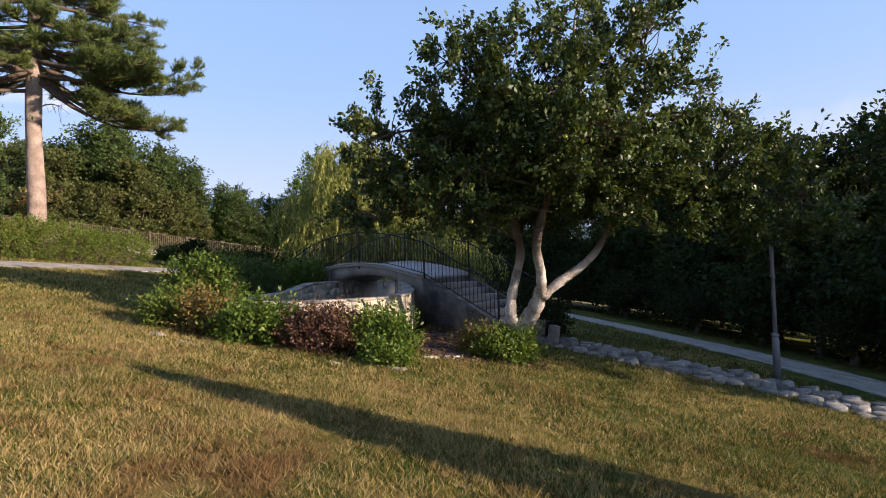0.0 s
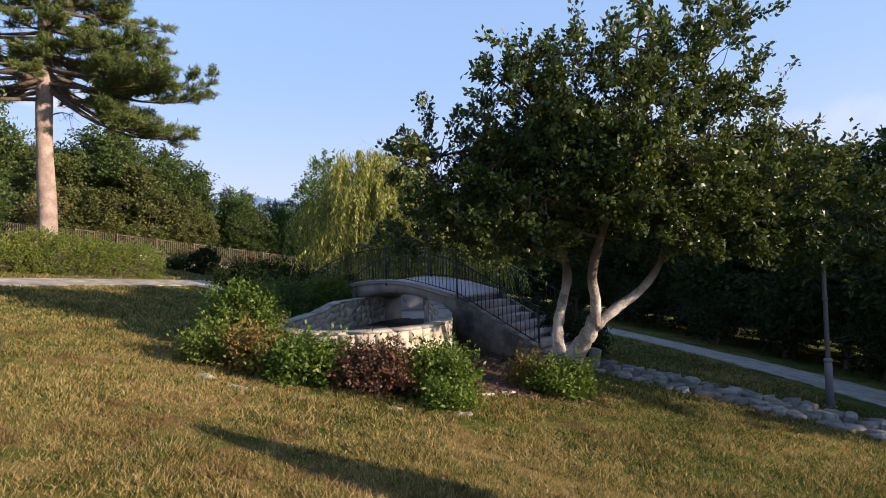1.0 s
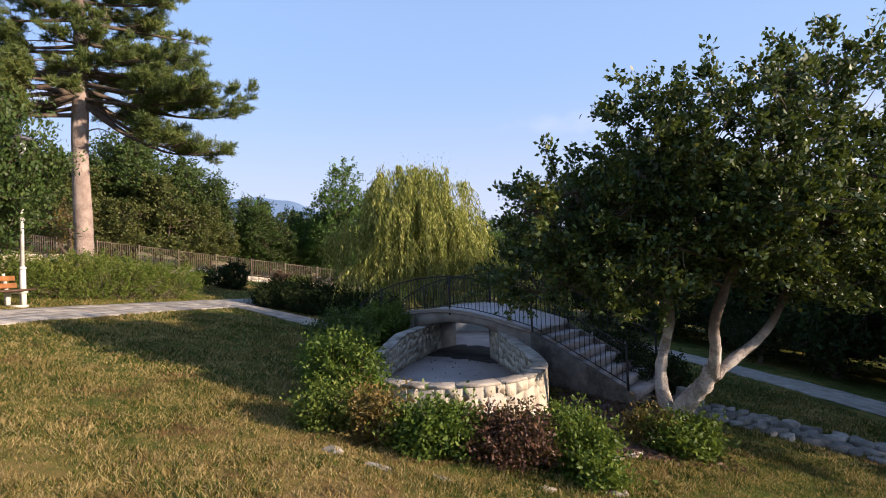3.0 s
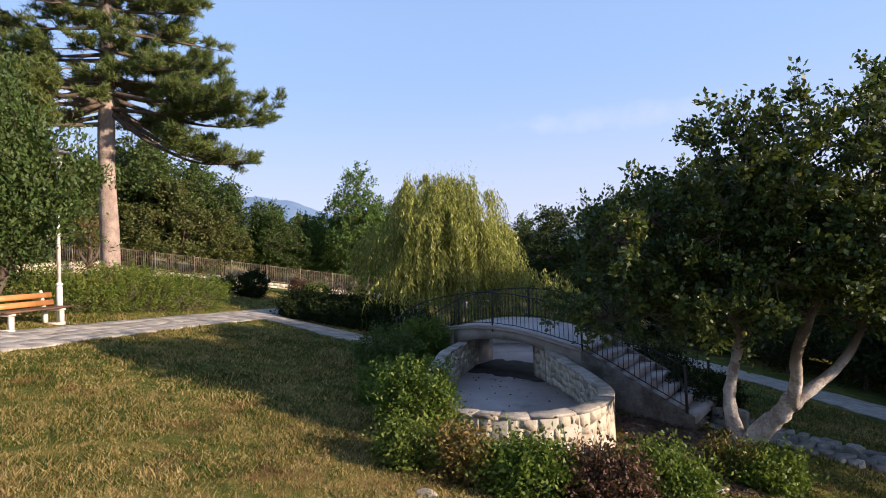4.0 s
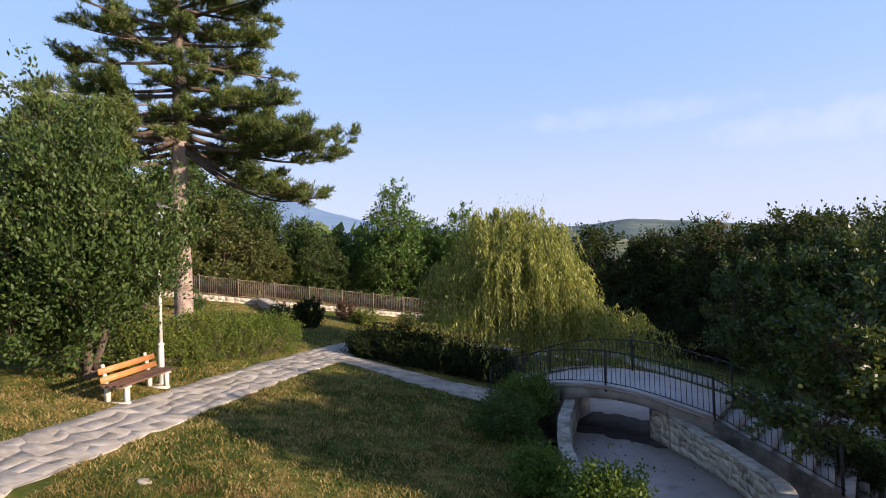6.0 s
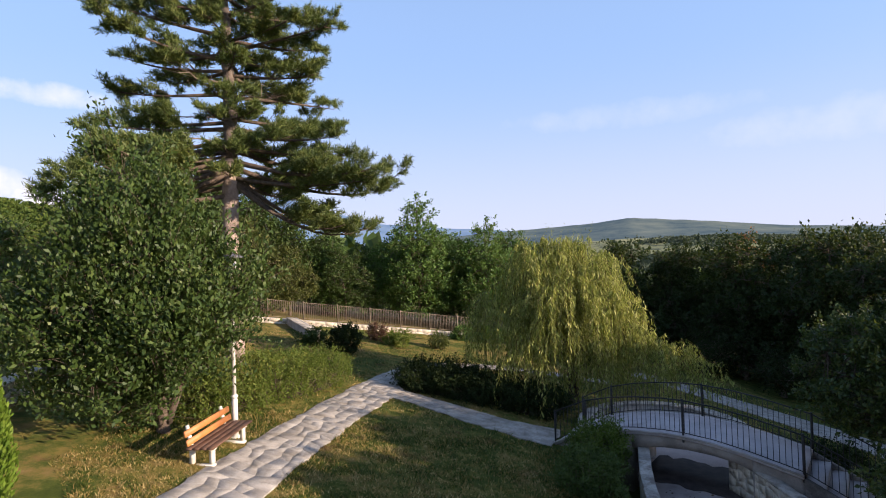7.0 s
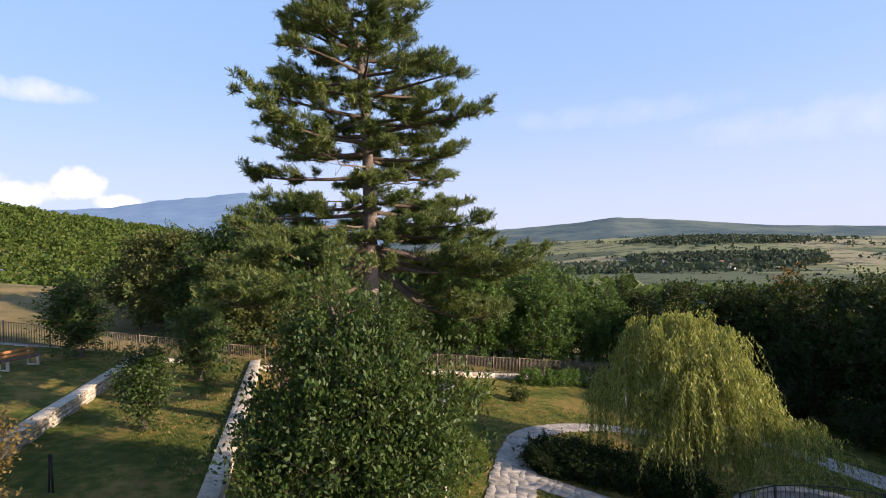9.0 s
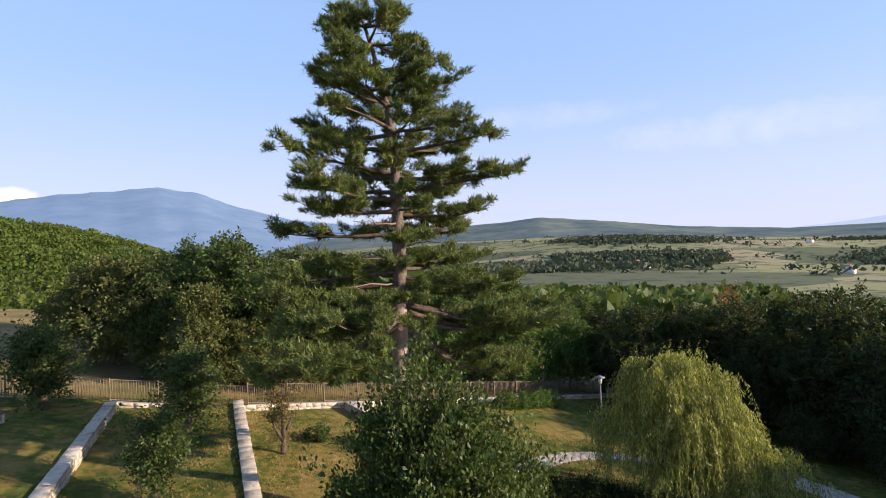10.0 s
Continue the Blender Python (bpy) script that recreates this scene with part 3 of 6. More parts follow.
# ---- paths ----
def catmull(points, n):
    p = np.asarray(points, float)
    p = np.vstack([2 * p[0] - p[1], p, 2 * p[-1] - p[-2]])
    out = []
    for i in range(1, len(p) - 2):
        for t in np.linspace(0, 1, n, endpoint=False):
            a, b, c, d = p[i - 1], p[i], p[i + 1], p[i + 2]
            out.append(0.5 * (2 * b + (c - a) * t + (2 * a - 5 * b + 4 * c - d) * t * t + (3 * b - a - 3 * c + d) * t ** 3))
    out.append(p[-2])
    return np.array(out)


def ribbon(points, step):
    """Evenly spaced points of a smooth line with the unit normals to their left; the third column is the half width."""
    c = catmull(points, 24)
    s = np.concatenate(([0], np.cumsum(np.hypot(*np.diff(c[:, :2], axis=0).T))))
    n = max(2, int(round(s[-1] / step)))
    u = np.linspace(0, s[-1], n + 1)
    q = np.stack([np.interp(u, s, c[:, k]) for k in range(c.shape[1])], 1)
    t = np.gradient(q[:, :2], axis=0)
    t = unit(t)
    return q, np.stack([-t[:, 1], t[:, 0]], 1)


def path_bed(name, points, label, mat, lift=0.029, height=None):
    q, nrm = ribbon(points, 0.35)
    cols = np.linspace(-1, 1, 6)
    rows = []
    for (x, y, w), m in zip(q, nrm):
        e = 1 + 0.06 * math.sin(3.1 * x + 1.7 * y)
        for c in cols:
            px, py = x + m[0] * w * c * e, y + m[1] * w * c * e
            rows.append((px, py, (height or gz)(px, py) + lift))
    k = len(cols)
    g = Geo().add(rows, [(i * k + j, i * k + j + 1, (i + 1) * k + j + 1, (i + 1) * k + j) for i in range(len(q) - 1) for j in range(k - 1)])
    return single(name, g, mat, label, "path", kind="structure")


def flags(points, across, length, seed, height=None, top=0.035):
    """Outlines of irregular paving stones that fill a strip, with the height of their corners."""
    r = np.random.default_rng(seed)
    q, nrm = ribbon(points, length)
    n = len(q)
    grid = np.zeros((n, across + 1, 2))
    for i in range(n):
        for j in range(across + 1):
            edge = j in (0, across)
            v = -1 + 2 * j / across + (r.uniform(-0.1, 0.08) if edge else r.uniform(-0.42, 0.42) / across * 1.6)
            x, y, w = q[i]
            tang = np.array([nrm[i][1], -nrm[i][0]])
            grid[i, j] = np.array([x, y]) + nrm[i] * w * v + tang * r.uniform(-0.36, 0.36) * length
    out = []
    for i in range(n - 1):
        j = 0
        while j < across:
            wide = 2 if j < across - 1 and r.random() < 0.28 else 1
            ring = [grid[i, j]]
            ring += [grid[i, j + wide]]
            ring += [grid[i + 1, j + wide]]
            if wide == 2:
                ring += [grid[i + 1, j + 1]]
            ring += [grid[i + 1, j]]
            if wide == 2:
                ring = [grid[i, j], grid[i, j + 1], grid[i, j + 2], grid[i + 1, j + 2], grid[i + 1, j + 1], grid[i + 1, j]]
            o = np.array(ring)
            c = o.mean(0)
            o = c + (o - c) * (1 - 0.005 / (np.linalg.norm(o - c, axis=1)[:, None] + 0.01))
            # cut corners, as broken stone has
            cut = []
            for k in range(len(o)):
                a, b, d = o[k - 1], o[k], o[(k + 1) % len(o)]
                f = r.uniform(0.03, 0.13)
                cut += [b + (a - b) * f * 0.6, b + (d - b) * f * 0.6]
            o = np.array(cut)
            z = np.array([(height or gz)(*p) for p in o])
            out.append((o, z + r.uniform(-0.002, 0.002) + top))
            j += wide
    return out


def lay(stones, parent, mat, name="flagstone", limit=300, rest="flagstones_rest"):
    """The first stones as pieces of their own, the others joined."""
    for o, z in stones[:limit]:
        c = np.append(o.mean(0), z.mean())
        part(name, Geo().prism(o - c[:2], z - c[2] - 0.05, z - c[2], 0.006), mat, parent, at=c)
    if len(stones) > limit:
        g = Geo()
        for o, z in stones[limit:]:
            g.prism(o, z - 0.05, z, 0.006)
        tagged(part(rest, g, mat, parent), kind="stuff")


PATH_MAIN = [(-13.4, 6.2, 0.75), (-12.9, 9.6, 0.74), (-12.3, 13.5, 0.76), (-11.6, 17.3, 0.76), (-10.85, 20.6, 0.8), (-10.3, 23.2, 0.7), (-9.2, 26.2, 0.6), (-6.6, 28.3, 0.55), (-3.4, 29.0, 0.5), (0.5, 28.6, 0.5)]
PATH_BRANCH = [(-10.3, 20.9, 0.62), (-8.4, 19.7, 0.62), (-6.6, 18.5, 0.75), (-5.0, 17.85, 0.95)]
PATH_LOWER = [(3.0, 33.0, 0.9), (6.2, 26.6, 1.1), (8.5, 21.2, 1.25), (9.8, 17.0, 1.3), (10.2, 13.0, 1.25), (10.1, 9.0, 1.2), (9.6, 4.0, 1.2)]
LITTER = [(0.15, 8.7, 0.5), (0.35, 9.8, 0.72), (0.5, 11.0, 0.9), (0.9, 12.1, 1.0)]

path_main = path_bed("path_main", PATH_MAIN, "pale flagstone garden path across the lawn", M["joint"], 0.032)
path_branch = path_bed("path_branch", PATH_BRANCH, "pale flagstone path leading onto the bridge", M["joint"], 0.0325)
path_lower = path_bed("path_lower", PATH_LOWER, "shaded paved path along the wood", M["mortar"])
paved_patch = path_bed("paved_patch", LITTER, "paving under fallen brown leaves beside the basin", M["litter"], 0.02)


# ---- walls ----
def wall_face(line, z_top, rows, stone_w, normal_out, seed, jut=0.03, inset=0.93):
    """Rubble on the face of a wall along a plan line: broken courses, joints out of step, each stone pushed out a little."""
    r = np.random.default_rng(seed)
    line = np.asarray(line, float)
    s = np.concatenate(([0], np.cumsum(np.hypot(*np.diff(line, axis=0).T))))
    ph = r.uniform(0, 6.28, (rows + 1, 3))

    def bed(j, u):
        """Height of the joint under course j, as a share of the wall."""
        if j in (0, rows):
            return j / rows
        return j / rows + (0.17 * math.sin(u / stone_w * 1.9 + ph[j, 0]) + 0.14 * math.sin(u / stone_w * 3.7 + ph[j, 1])) / rows

    def spot(u, v, d):
        u = min(max(u, 0), s[-1])
        x, y = np.interp(u, s, line[:, 0]), np.interp(u, s, line[:, 1])
        a, b = min(u + 0.05, s[-1]), max(u - 0.05, 0)
        t = np.array([np.interp(a, s, line[:, 0]) - np.interp(b, s, line[:, 0]), np.interp(a, s, line[:, 1]) - np.interp(b, s, line[:, 1])])
        t /= np.linalg.norm(t)
        nn = np.array([t[1], -t[0]]) * normal_out
        lo, hi = z_top(x, y)
        return np.array([x + nn[0] * d, y + nn[1] * d, lo + (hi - lo) * v])

    pieces = []
    for j in range(rows):
        u = -r.uniform(0, 0.6) * stone_w
        while u < s[-1]:
            w = stone_w * r.uniform(0.55, 1.5)
            a, b = max(u, 0), min(u + w, s[-1])
            u += w
            if b - a < 0.05:
                continue
            k = r.uniform(-0.11, 0.11, 4) * min(w, stone_w)
            m = a + (b - a) * r.uniform(0.35, 0.65)
            top, low = r.uniform(-0.08, 0.08) / rows, r.uniform(-0.08, 0.08) / rows
            c = np.array([(a + max(k[0], 0), bed(j, a)), (m, bed(j, m) + (low if j else 0)), (b + min(k[1], 0), bed(j, b)), (b + min(k[2], 0), bed(j + 1, b)),
                          (m, bed(j + 1, m) + (top if j < rows - 1 else 0)), (a + max(k[3], 0), bed(j + 1, a))])
            mid = c.mean(0)
            d = r.uniform(0.4, 1.0) * jut
            c = mid + (c - mid) * 0.98
            pieces.append(np.array([spot(*p, -0.02) for p in c] + [spot(*(mid + (p - mid) * inset), d) for p in c]))
    r.shuffle(pieces)
    return pieces


def face_stones(pieces, parent, mat, name="stone", limit=300):
    f = [(i, (i + 1) % 6, (i + 1) % 6 + 6, i + 6) for i in range(6)] + [(6, 7, 8, 9, 10, 11)]
    for p in pieces[:limit]:
        c = p.mean(0)
        part(name, Geo().add(p - c, f), mat, parent, at=c)
    if len(pieces) > limit:
        g = Geo()
        for p in pieces[limit:]:
            g.add(p, f)
        tagged(part("stones_rest", g, mat, parent), kind="stuff")


def band(line, half, z_of, mat, name, label, category="wall", cap=0.0):
    """A wall body of even thickness along a plan line; z_of gives bottom and top."""
    line = np.asarray(line, float)
    t = unit(np.gradient(line, axis=0))
    nn = np.stack([-t[:, 1], t[:, 0]], 1)
    v = []
    for p, m in zip(line, nn):
        lo, hi = z_of(*p)
        for q, z in ((p - m * half, lo), (p - m * half, hi - 0.02), (p - m * (half - 0.02), hi), (p + m * (half - 0.02), hi), (p + m * half, hi - 0.02), (p + m * half, lo)):
            v.append((*q, z))
    k, n = 6, len(line)
    f = [(i * k + j, (i + 1) * k + j, (i + 1) * k + j + 1, i * k + j + 1) for i in range(n - 1) for j in range(k - 1)]
    f += [tuple(range(k)), tuple(range((n - 1) * k, n * k))[::-1]]
    return single(name, Geo().add(v, f), mat, label, category, kind="structure")


def line_pts(a, b, step=0.5):
    n = max(2, int(np.hypot(b[0] - a[0], b[1] - a[1]) / step) + 1)
    return np.stack([np.linspace(a[0], b[0], n), np.linspace(a[1], b[1], n)], 1)


def coping(line, half, z_of, step, parent, seed, mat):
    """Flat capping stones end to end along a wall."""
    r = np.random.default_rng(seed)
    line = np.asarray(line, float)
    s = np.concatenate(([0], np.cumsum(np.hypot(*np.diff(line, axis=0).T))))
    u = 0.0
    while u < s[-1] - 0.05:
        w = min(step * r.uniform(0.7, 1.3), s[-1] - u)
        if s[-1] - (u + w) < 0.15:
            w = s[-1] - u
        o, zz = [], []
        us = np.linspace(u + 0.004, u + w - 0.004, 3)
        pts = [np.array([np.interp(k, s, line[:, 0]), np.interp(k, s, line[:, 1])]) for k in us]
        t = unit(np.gradient(np.array(pts), axis=0))
        side = np.stack([-t[:, 1], t[:, 0]], 1)
        ring = [p + m * half * r.uniform(0.95, 1.06) for p, m in zip(pts, side)] + [p - m * half * r.uniform(0.95, 1.06) for p, m in zip(pts[::-1], side[::-1])]
        o = np.array(ring)[::-1]
        z = np.array([z_of(*p)[1] for p in o]) + 0.02 + r.uniform(-0.004, 0.004)
        c = np.append(o.mean(0), z.mean())
        part("coping_stone", Geo().prism(o - c[:2], z - c[2] - 0.05, z - c[2], 0.006), mat, parent, at=c)
        u += w


# two garden terrace walls and a short one at the back
def z_wall_a(x, y):
    return slope(wall_a(y), y) - 0.5, slope(wall_a(y), y) + 0.42


def z_wall_b(x, y):
    return slope(wall_b(y), y) - 0.5, slope(wall_b(y), y) + 0.55


def z_wall_c(x, y):
    return gz(x, y) - 0.4, gz(x, y) + 0.45


LINE_A = line_pts((wall_a(30.3), 30.3), (wall_a(7.0), 7.0))
LINE_B = line_pts((wall_b(32.0), 32.0), (wall_b(6.0), 6.0))
LINE_C = line_pts((-17.6, 34.2), (-14.9, 29.6))
wall_upper = band(LINE_A, 0.2, z_wall_a, M["mortar"], "wall_upper", "low white limestone terrace wall between lawns")
wall_middle = band(LINE_B, 0.22, z_wall_b, M["mortar"], "wall_middle", "low pale limestone terrace wall with flat top")
wall_short = band(LINE_C, 0.3, z_wall_c, M["mortar"], "wall_short", "short white stone wall near the fence")
FENCE_LINE = np.vstack([line_pts((-42, 29.2), (-23.3, 32.0)), line_pts((-23.3, 32.0), (7.0, 46.1))[1:]])


def z_back(x, y):
    return gz(x, y) - 0.5, slope(x, y) + (0.32 if x > -23.3 else 0.2)


wall_back = band(FENCE_LINE, 0.17, z_back, M["mortar"], "wall_back", "low white stone wall carrying the garden fence")

# edging wall of rough stones beside the lower lawn
EDGE = [(2.3, 12.9), (2.75, 12.4), (3.3, 11.9), (3.95, 11.35), (4.9, 10.7), (5.8, 9.75), (6.6, 8.6), (7.2, 7.2), (7.6, 5.2), (7.7, 2.0)]
EDGE_LINE = catmull(np.array(EDGE), 6)


def z_edge(x, y):
    return gz(x, y) - 0.4, gz(x, y) + 0.05


wall_edge = band(EDGE_LINE, 0.2, z_edge, M["grey_stone"], "wall_edge", "low dry-stone edging wall of grey rubble")


# ---- basin ----
BASIN_X, BASIN_Y, BASIN_R = -2.46, 10.95, 1.64


def basin_line(off=0.0):
    """Egg-shaped plan, narrowing to the bridge arch; off moves it outwards."""
    left = catmull(np.array([(-2.7, 17.1), (-3.0, 16.2), (-3.35, 15.2), (-3.75, 14.0), (-4.02, 12.7), (-4.1, 11.3)]), 5)[:-1]
    ang = np.linspace(np.pi, 2 * np.pi, 36)
    front = np.stack([BASIN_X + BASIN_R * np.cos(ang), BASIN_Y + BASIN_R * np.sin(ang)], 1)
    right = catmull(np.array([(-0.83, 11.3), (-0.83, 12.2), (-0.95, 13.3), (-1.15, 14.3), (-1.27, 14.9)]), 5)
    line = np.vstack([left, front, right])
    t = unit(np.gradient(line, axis=0))
    return line + np.stack([t[:, 1], -t[:, 0]], 1) * off


RIM = basin_line()
FLOOR_Z = 0.33


def z_basin(x, y):
    return -0.25, 0.97 + 0.16 * float(smooth(np.array(y), 13.0, 14.4))


basin_wall = band(RIM, 0.1303, z_basin, M["lime_mortar"], "basin_wall", "curved pale stone wall round a dry basin")
g = Geo()
fl = np.vstack([basin_line(), [(-0.9, 16.2)]])
g.prism(fl, FLOOR_Z - 0.2, FLOOR_Z)
single("basin_floor", g, M["basin_floor"], "dusty grey concrete floor of the empty basin", "floor", kind="structure")
FAR_RIM = np.array([(-1.7 + 2.3 * math.cos(a), 18.05 + 2.5 * math.sin(a)) for a in np.linspace(-0.45, math.pi + 0.5, 40)])


def z_far_basin(x, y):
    return -0.3, 0.95


basin_wall_far = band(FAR_RIM, 0.17, z_far_basin, M["mortar"], "basin_wall_far", "curved pale stone wall of the basin behind the bridge")
g = Geo().prism(np.array([(-1.7 + 2.3 * math.cos(a), 18.05 + 2.5 * math.sin(a)) for a in np.linspace(0, 2 * math.pi, 40, endpoint=False)]), FLOOR_Z - 0.25, FLOOR_Z - 0.004)
single("basin_floor_far", g, M["basin_floor"], "dry pale floor of the basin behind the bridge", "floor", kind="structure")

# ---- bridge ----
BR_O, BR_D, BR_N = np.array([-2.45, 15.0]), np.array([0.767, -0.641]), np.array([0.641, 0.767])
BR_W = 2.0
ARCH = [(-3.9, 0.62), (-3.3, 0.95), (-2.6, 1.28), (-1.9, 1.47), (-1.2, 1.59), (-0.5, 1.655), (0.0, 1.665), (0.7, 1.62), (1.4, 1.51), (2.0, 1.38), (2.5, 1.27)]


def deck_z(s):
    return float(np.interp(s, [a for a, _ in ARCH], [b for _, b in ARCH]))


def on_bridge(s, w, z):
    return (*(BR_O + BR_D * s + BR_N * w), z)


def build_bridge():
    b = thing("footbridge", (0, 0, 0), "small arched concrete footbridge with iron railings", "bridge")
    b.matrix_basis = Matrix.Identity(4)
    ss = np.linspace(-3.9, 2.5, 41)
    # deck: slab with raised kerbs
    prof = [(0.0, -0.1), (0.0, 0.0), (0.16, 0.0), (0.16, -0.05), (BR_W - 0.16, -0.05), (BR_W - 0.16, 0.0), (BR_W, 0.0), (BR_W, -0.1)]
    rows = [on_bridge(s, w, deck_z(s) + dz) for s in ss for w, dz in prof]
    k = len(prof)
    f = [(i * k + j, (i + 1) * k + j, (i + 1) * k + (j + 1) % k, i * k + (j + 1) % k) for i in range(len(ss) - 1) for j in range(k)]
    f += [tuple(range(k)), tuple(range((len(ss) - 1) * k, len(ss) * k))[::-1]]
    part("deck", Geo().add(rows, f), M["deck"], b, "pale grey concrete arched deck with kerbs")
    # edge moulding below the kerb
    for w in (-0.035, BR_W + 0.005):
        rows = [on_bridge(s, w + a, deck_z(s) + dz) for s in ss for a, dz in ((0, -0.045), (0, 0.004), (0.03, 0.004), (0.03, -0.045))]
        part("edge_band", Geo().add(rows, [(i * 4 + j, (i + 1) * 4 + j, (i + 1) * 4 + (j + 1) % 4, i * 4 + (j + 1) % 4) for i in range(len(ss) - 1) for j in range(4)] + [(0, 1, 2, 3), (163, 162, 161, 160)]), M["concrete"], b)
    # concrete body under the deck, with a flat arch cut through it
    soffit = lambda q: float(np.interp(q, [-1.32, -1.0, -0.5, 0.1, 0.7, 1.2, 1.52], [1.05, 1.17, 1.26, 1.31, 1.29, 1.22, 1.1]))
    for name, s0, s1, mat, inset in (("abutment", -3.8, -1.3, "fascia", 0.06), ("arch", -1.3, 1.5, "fascia", 0.05), ("abutment", 1.5, 2.5, "fascia", 0.06)):
        sn = np.linspace(s0, s1, 15)
        rows = []
        for q in sn:
            top, foot = deck_z(q) - 0.09, soffit(q) if name == "arch" else -0.2
            for w, z in ((inset, foot), (inset, top), (BR_W - inset, top), (BR_W - inset, foot)):
                rows.append(on_bridge(q, w, z))
        part(name, Geo().add(rows, [(i * 4 + j, (i + 1) * 4 + j, (i + 1) * 4 + (j + 1) % 4, i * 4 + (j + 1) % 4) for i in range(14) for j in range(4)] + [(0, 1, 2, 3), (59, 58, 57, 56)]), M[mat], b)
    # steps down to the lower ground
    n_step = 7
    for i in range(n_step):
        s0 = 2.5 + i * 0.34
        z = deck_z(2.5) - 0.06 - (i + 1) * 0.165
        g = Geo()
        rows = [on_bridge(s0 + ds, w, zz) for zz in (z - 0.165, z - 0.02, z) for ds, w in ((0.0, 0.12), (0.37, 0.12), (0.37, BR_W - 0.12), (0.0, BR_W - 0.12))]
        f = [(3, 2, 1, 0), (8, 9, 10, 11)] + [(q * 4 + j, q * 4 + (j + 1) % 4, q * 4 + 4 + (j + 1) % 4, q * 4 + 4 + j) for q in range(2) for j in range(4)]
        part("step", g.add(rows, f), M["deck"], b)
    # side walls of the stair
    end = 2.5 + n_step * 0.34
    for w0, w1 in ((-0.03, 0.13), (BR_W - 0.13, BR_W + 0.03)):
        zt = [deck_z(2.5) - 0.07, deck_z(2.5) - 1.24]
        rows = []
        for s, zz in ((2.5, zt[0]), (end, zt[1])):
            for w, z in ((w0, -0.6), (w0, zz), (w1, zz), (w1, -0.6)):
                rows.append(on_bridge(s, w, z))
        part("stair_wall", Geo().add(rows, [(j, 4 + j, 4 + (j + 1) % 4, (j + 1) % 4) for j in range(4)] + [(0, 1, 2, 3), (7, 6, 5, 4)]), M["old_wall"], b)
    # stair body filling below the steps
    rows = []
    for s, zz in ((2.45, deck_z(2.5) - 0.3), (end, -0.25)):
        for w, z in ((0.13, -0.6), (0.13, zz), (BR_W - 0.13, zz), (BR_W - 0.13, -0.6)):
            rows.append(on_bridge(s, w, z))
    part("stair_core", Geo().add(rows, [(j, 4 + j, 4 + (j + 1) % 4, (j + 1) % 4) for j in range(4)] + [(0, 1, 2, 3), (7, 6, 5, 4)]), M["old_wall"], b)

    def rail_z(s):
        return deck_z(s) if s <= 2.5 else deck_z(2.5) - (s - 2.5) * 1.16 / 2.38

    baluster = Geo().tube([(0, 0, 0), (0, 0, 0.82)], 0.008, 5).mesh("baluster", M["iron"])
    post = Geo().box((-0.022, -0.022, -0.18), (0.022, 0.022, 0.9), 0.004).mesh("post", M["iron"])
    for w in (0.05, BR_W - 0.05):
        railing = new("railing")
        railing.parent = b
        tagged(railing, "black iron railing with thin upright bars")
        marks = np.arange(-3.55, 4.85, 0.05)
        for h, rad in ((0.86, 0.018), (0.06, 0.012)):
            g = Geo().tube([on_bridge(s, w, rail_z(s) + h) for s in marks], rad, 6)
            part("top_rail" if h > 0.5 else "bottom_rail", g, M["iron"], railing)
        for s in np.arange(-3.5, 4.8, 0.118):
            part("baluster", baluster, None, railing, at=on_bridge(s, w, rail_z(s) + 0.05))
        for s in (-3.55, -2.6, 0.0, 2.5, 4.75):
            part("post", post, None, railing, at=on_bridge(s, w, rail_z(s)))


build_bridge()


# ---- trees ----
def lobe_points(lobes, n, r, shell=0.55):
    """Points within a union of ellipsoids (x, y, z, rx, ry, rz), towards their outsides."""
    vol = np.array([a[3] * a[4] * a[5] for a in lobes])
    pick = r.choice(len(lobes), n, p=vol / vol.sum())
    lob = np.array(lobes, float)[pick]
    d = unit(r.normal(size=(n, 3)))
    k = shell + (1 - shell) * r.random((n, 1)) ** 0.6
    return lob[:, :3] + d * k * lob[:, 3:6], d


def curve_to(a, b, r, sag=0.12, n=5, lift=0.0):
    a, b = np.asarray(a, float), np.asarray(b, float)
    t = np.linspace(0, 1, n)[:, None]
    d = np.linalg.norm(b - a)
    bend = r.normal(size=3) * sag * d
    bend[2] += lift * d
    return a + (b - a) * t + bend * (t * (1 - t)) * 2


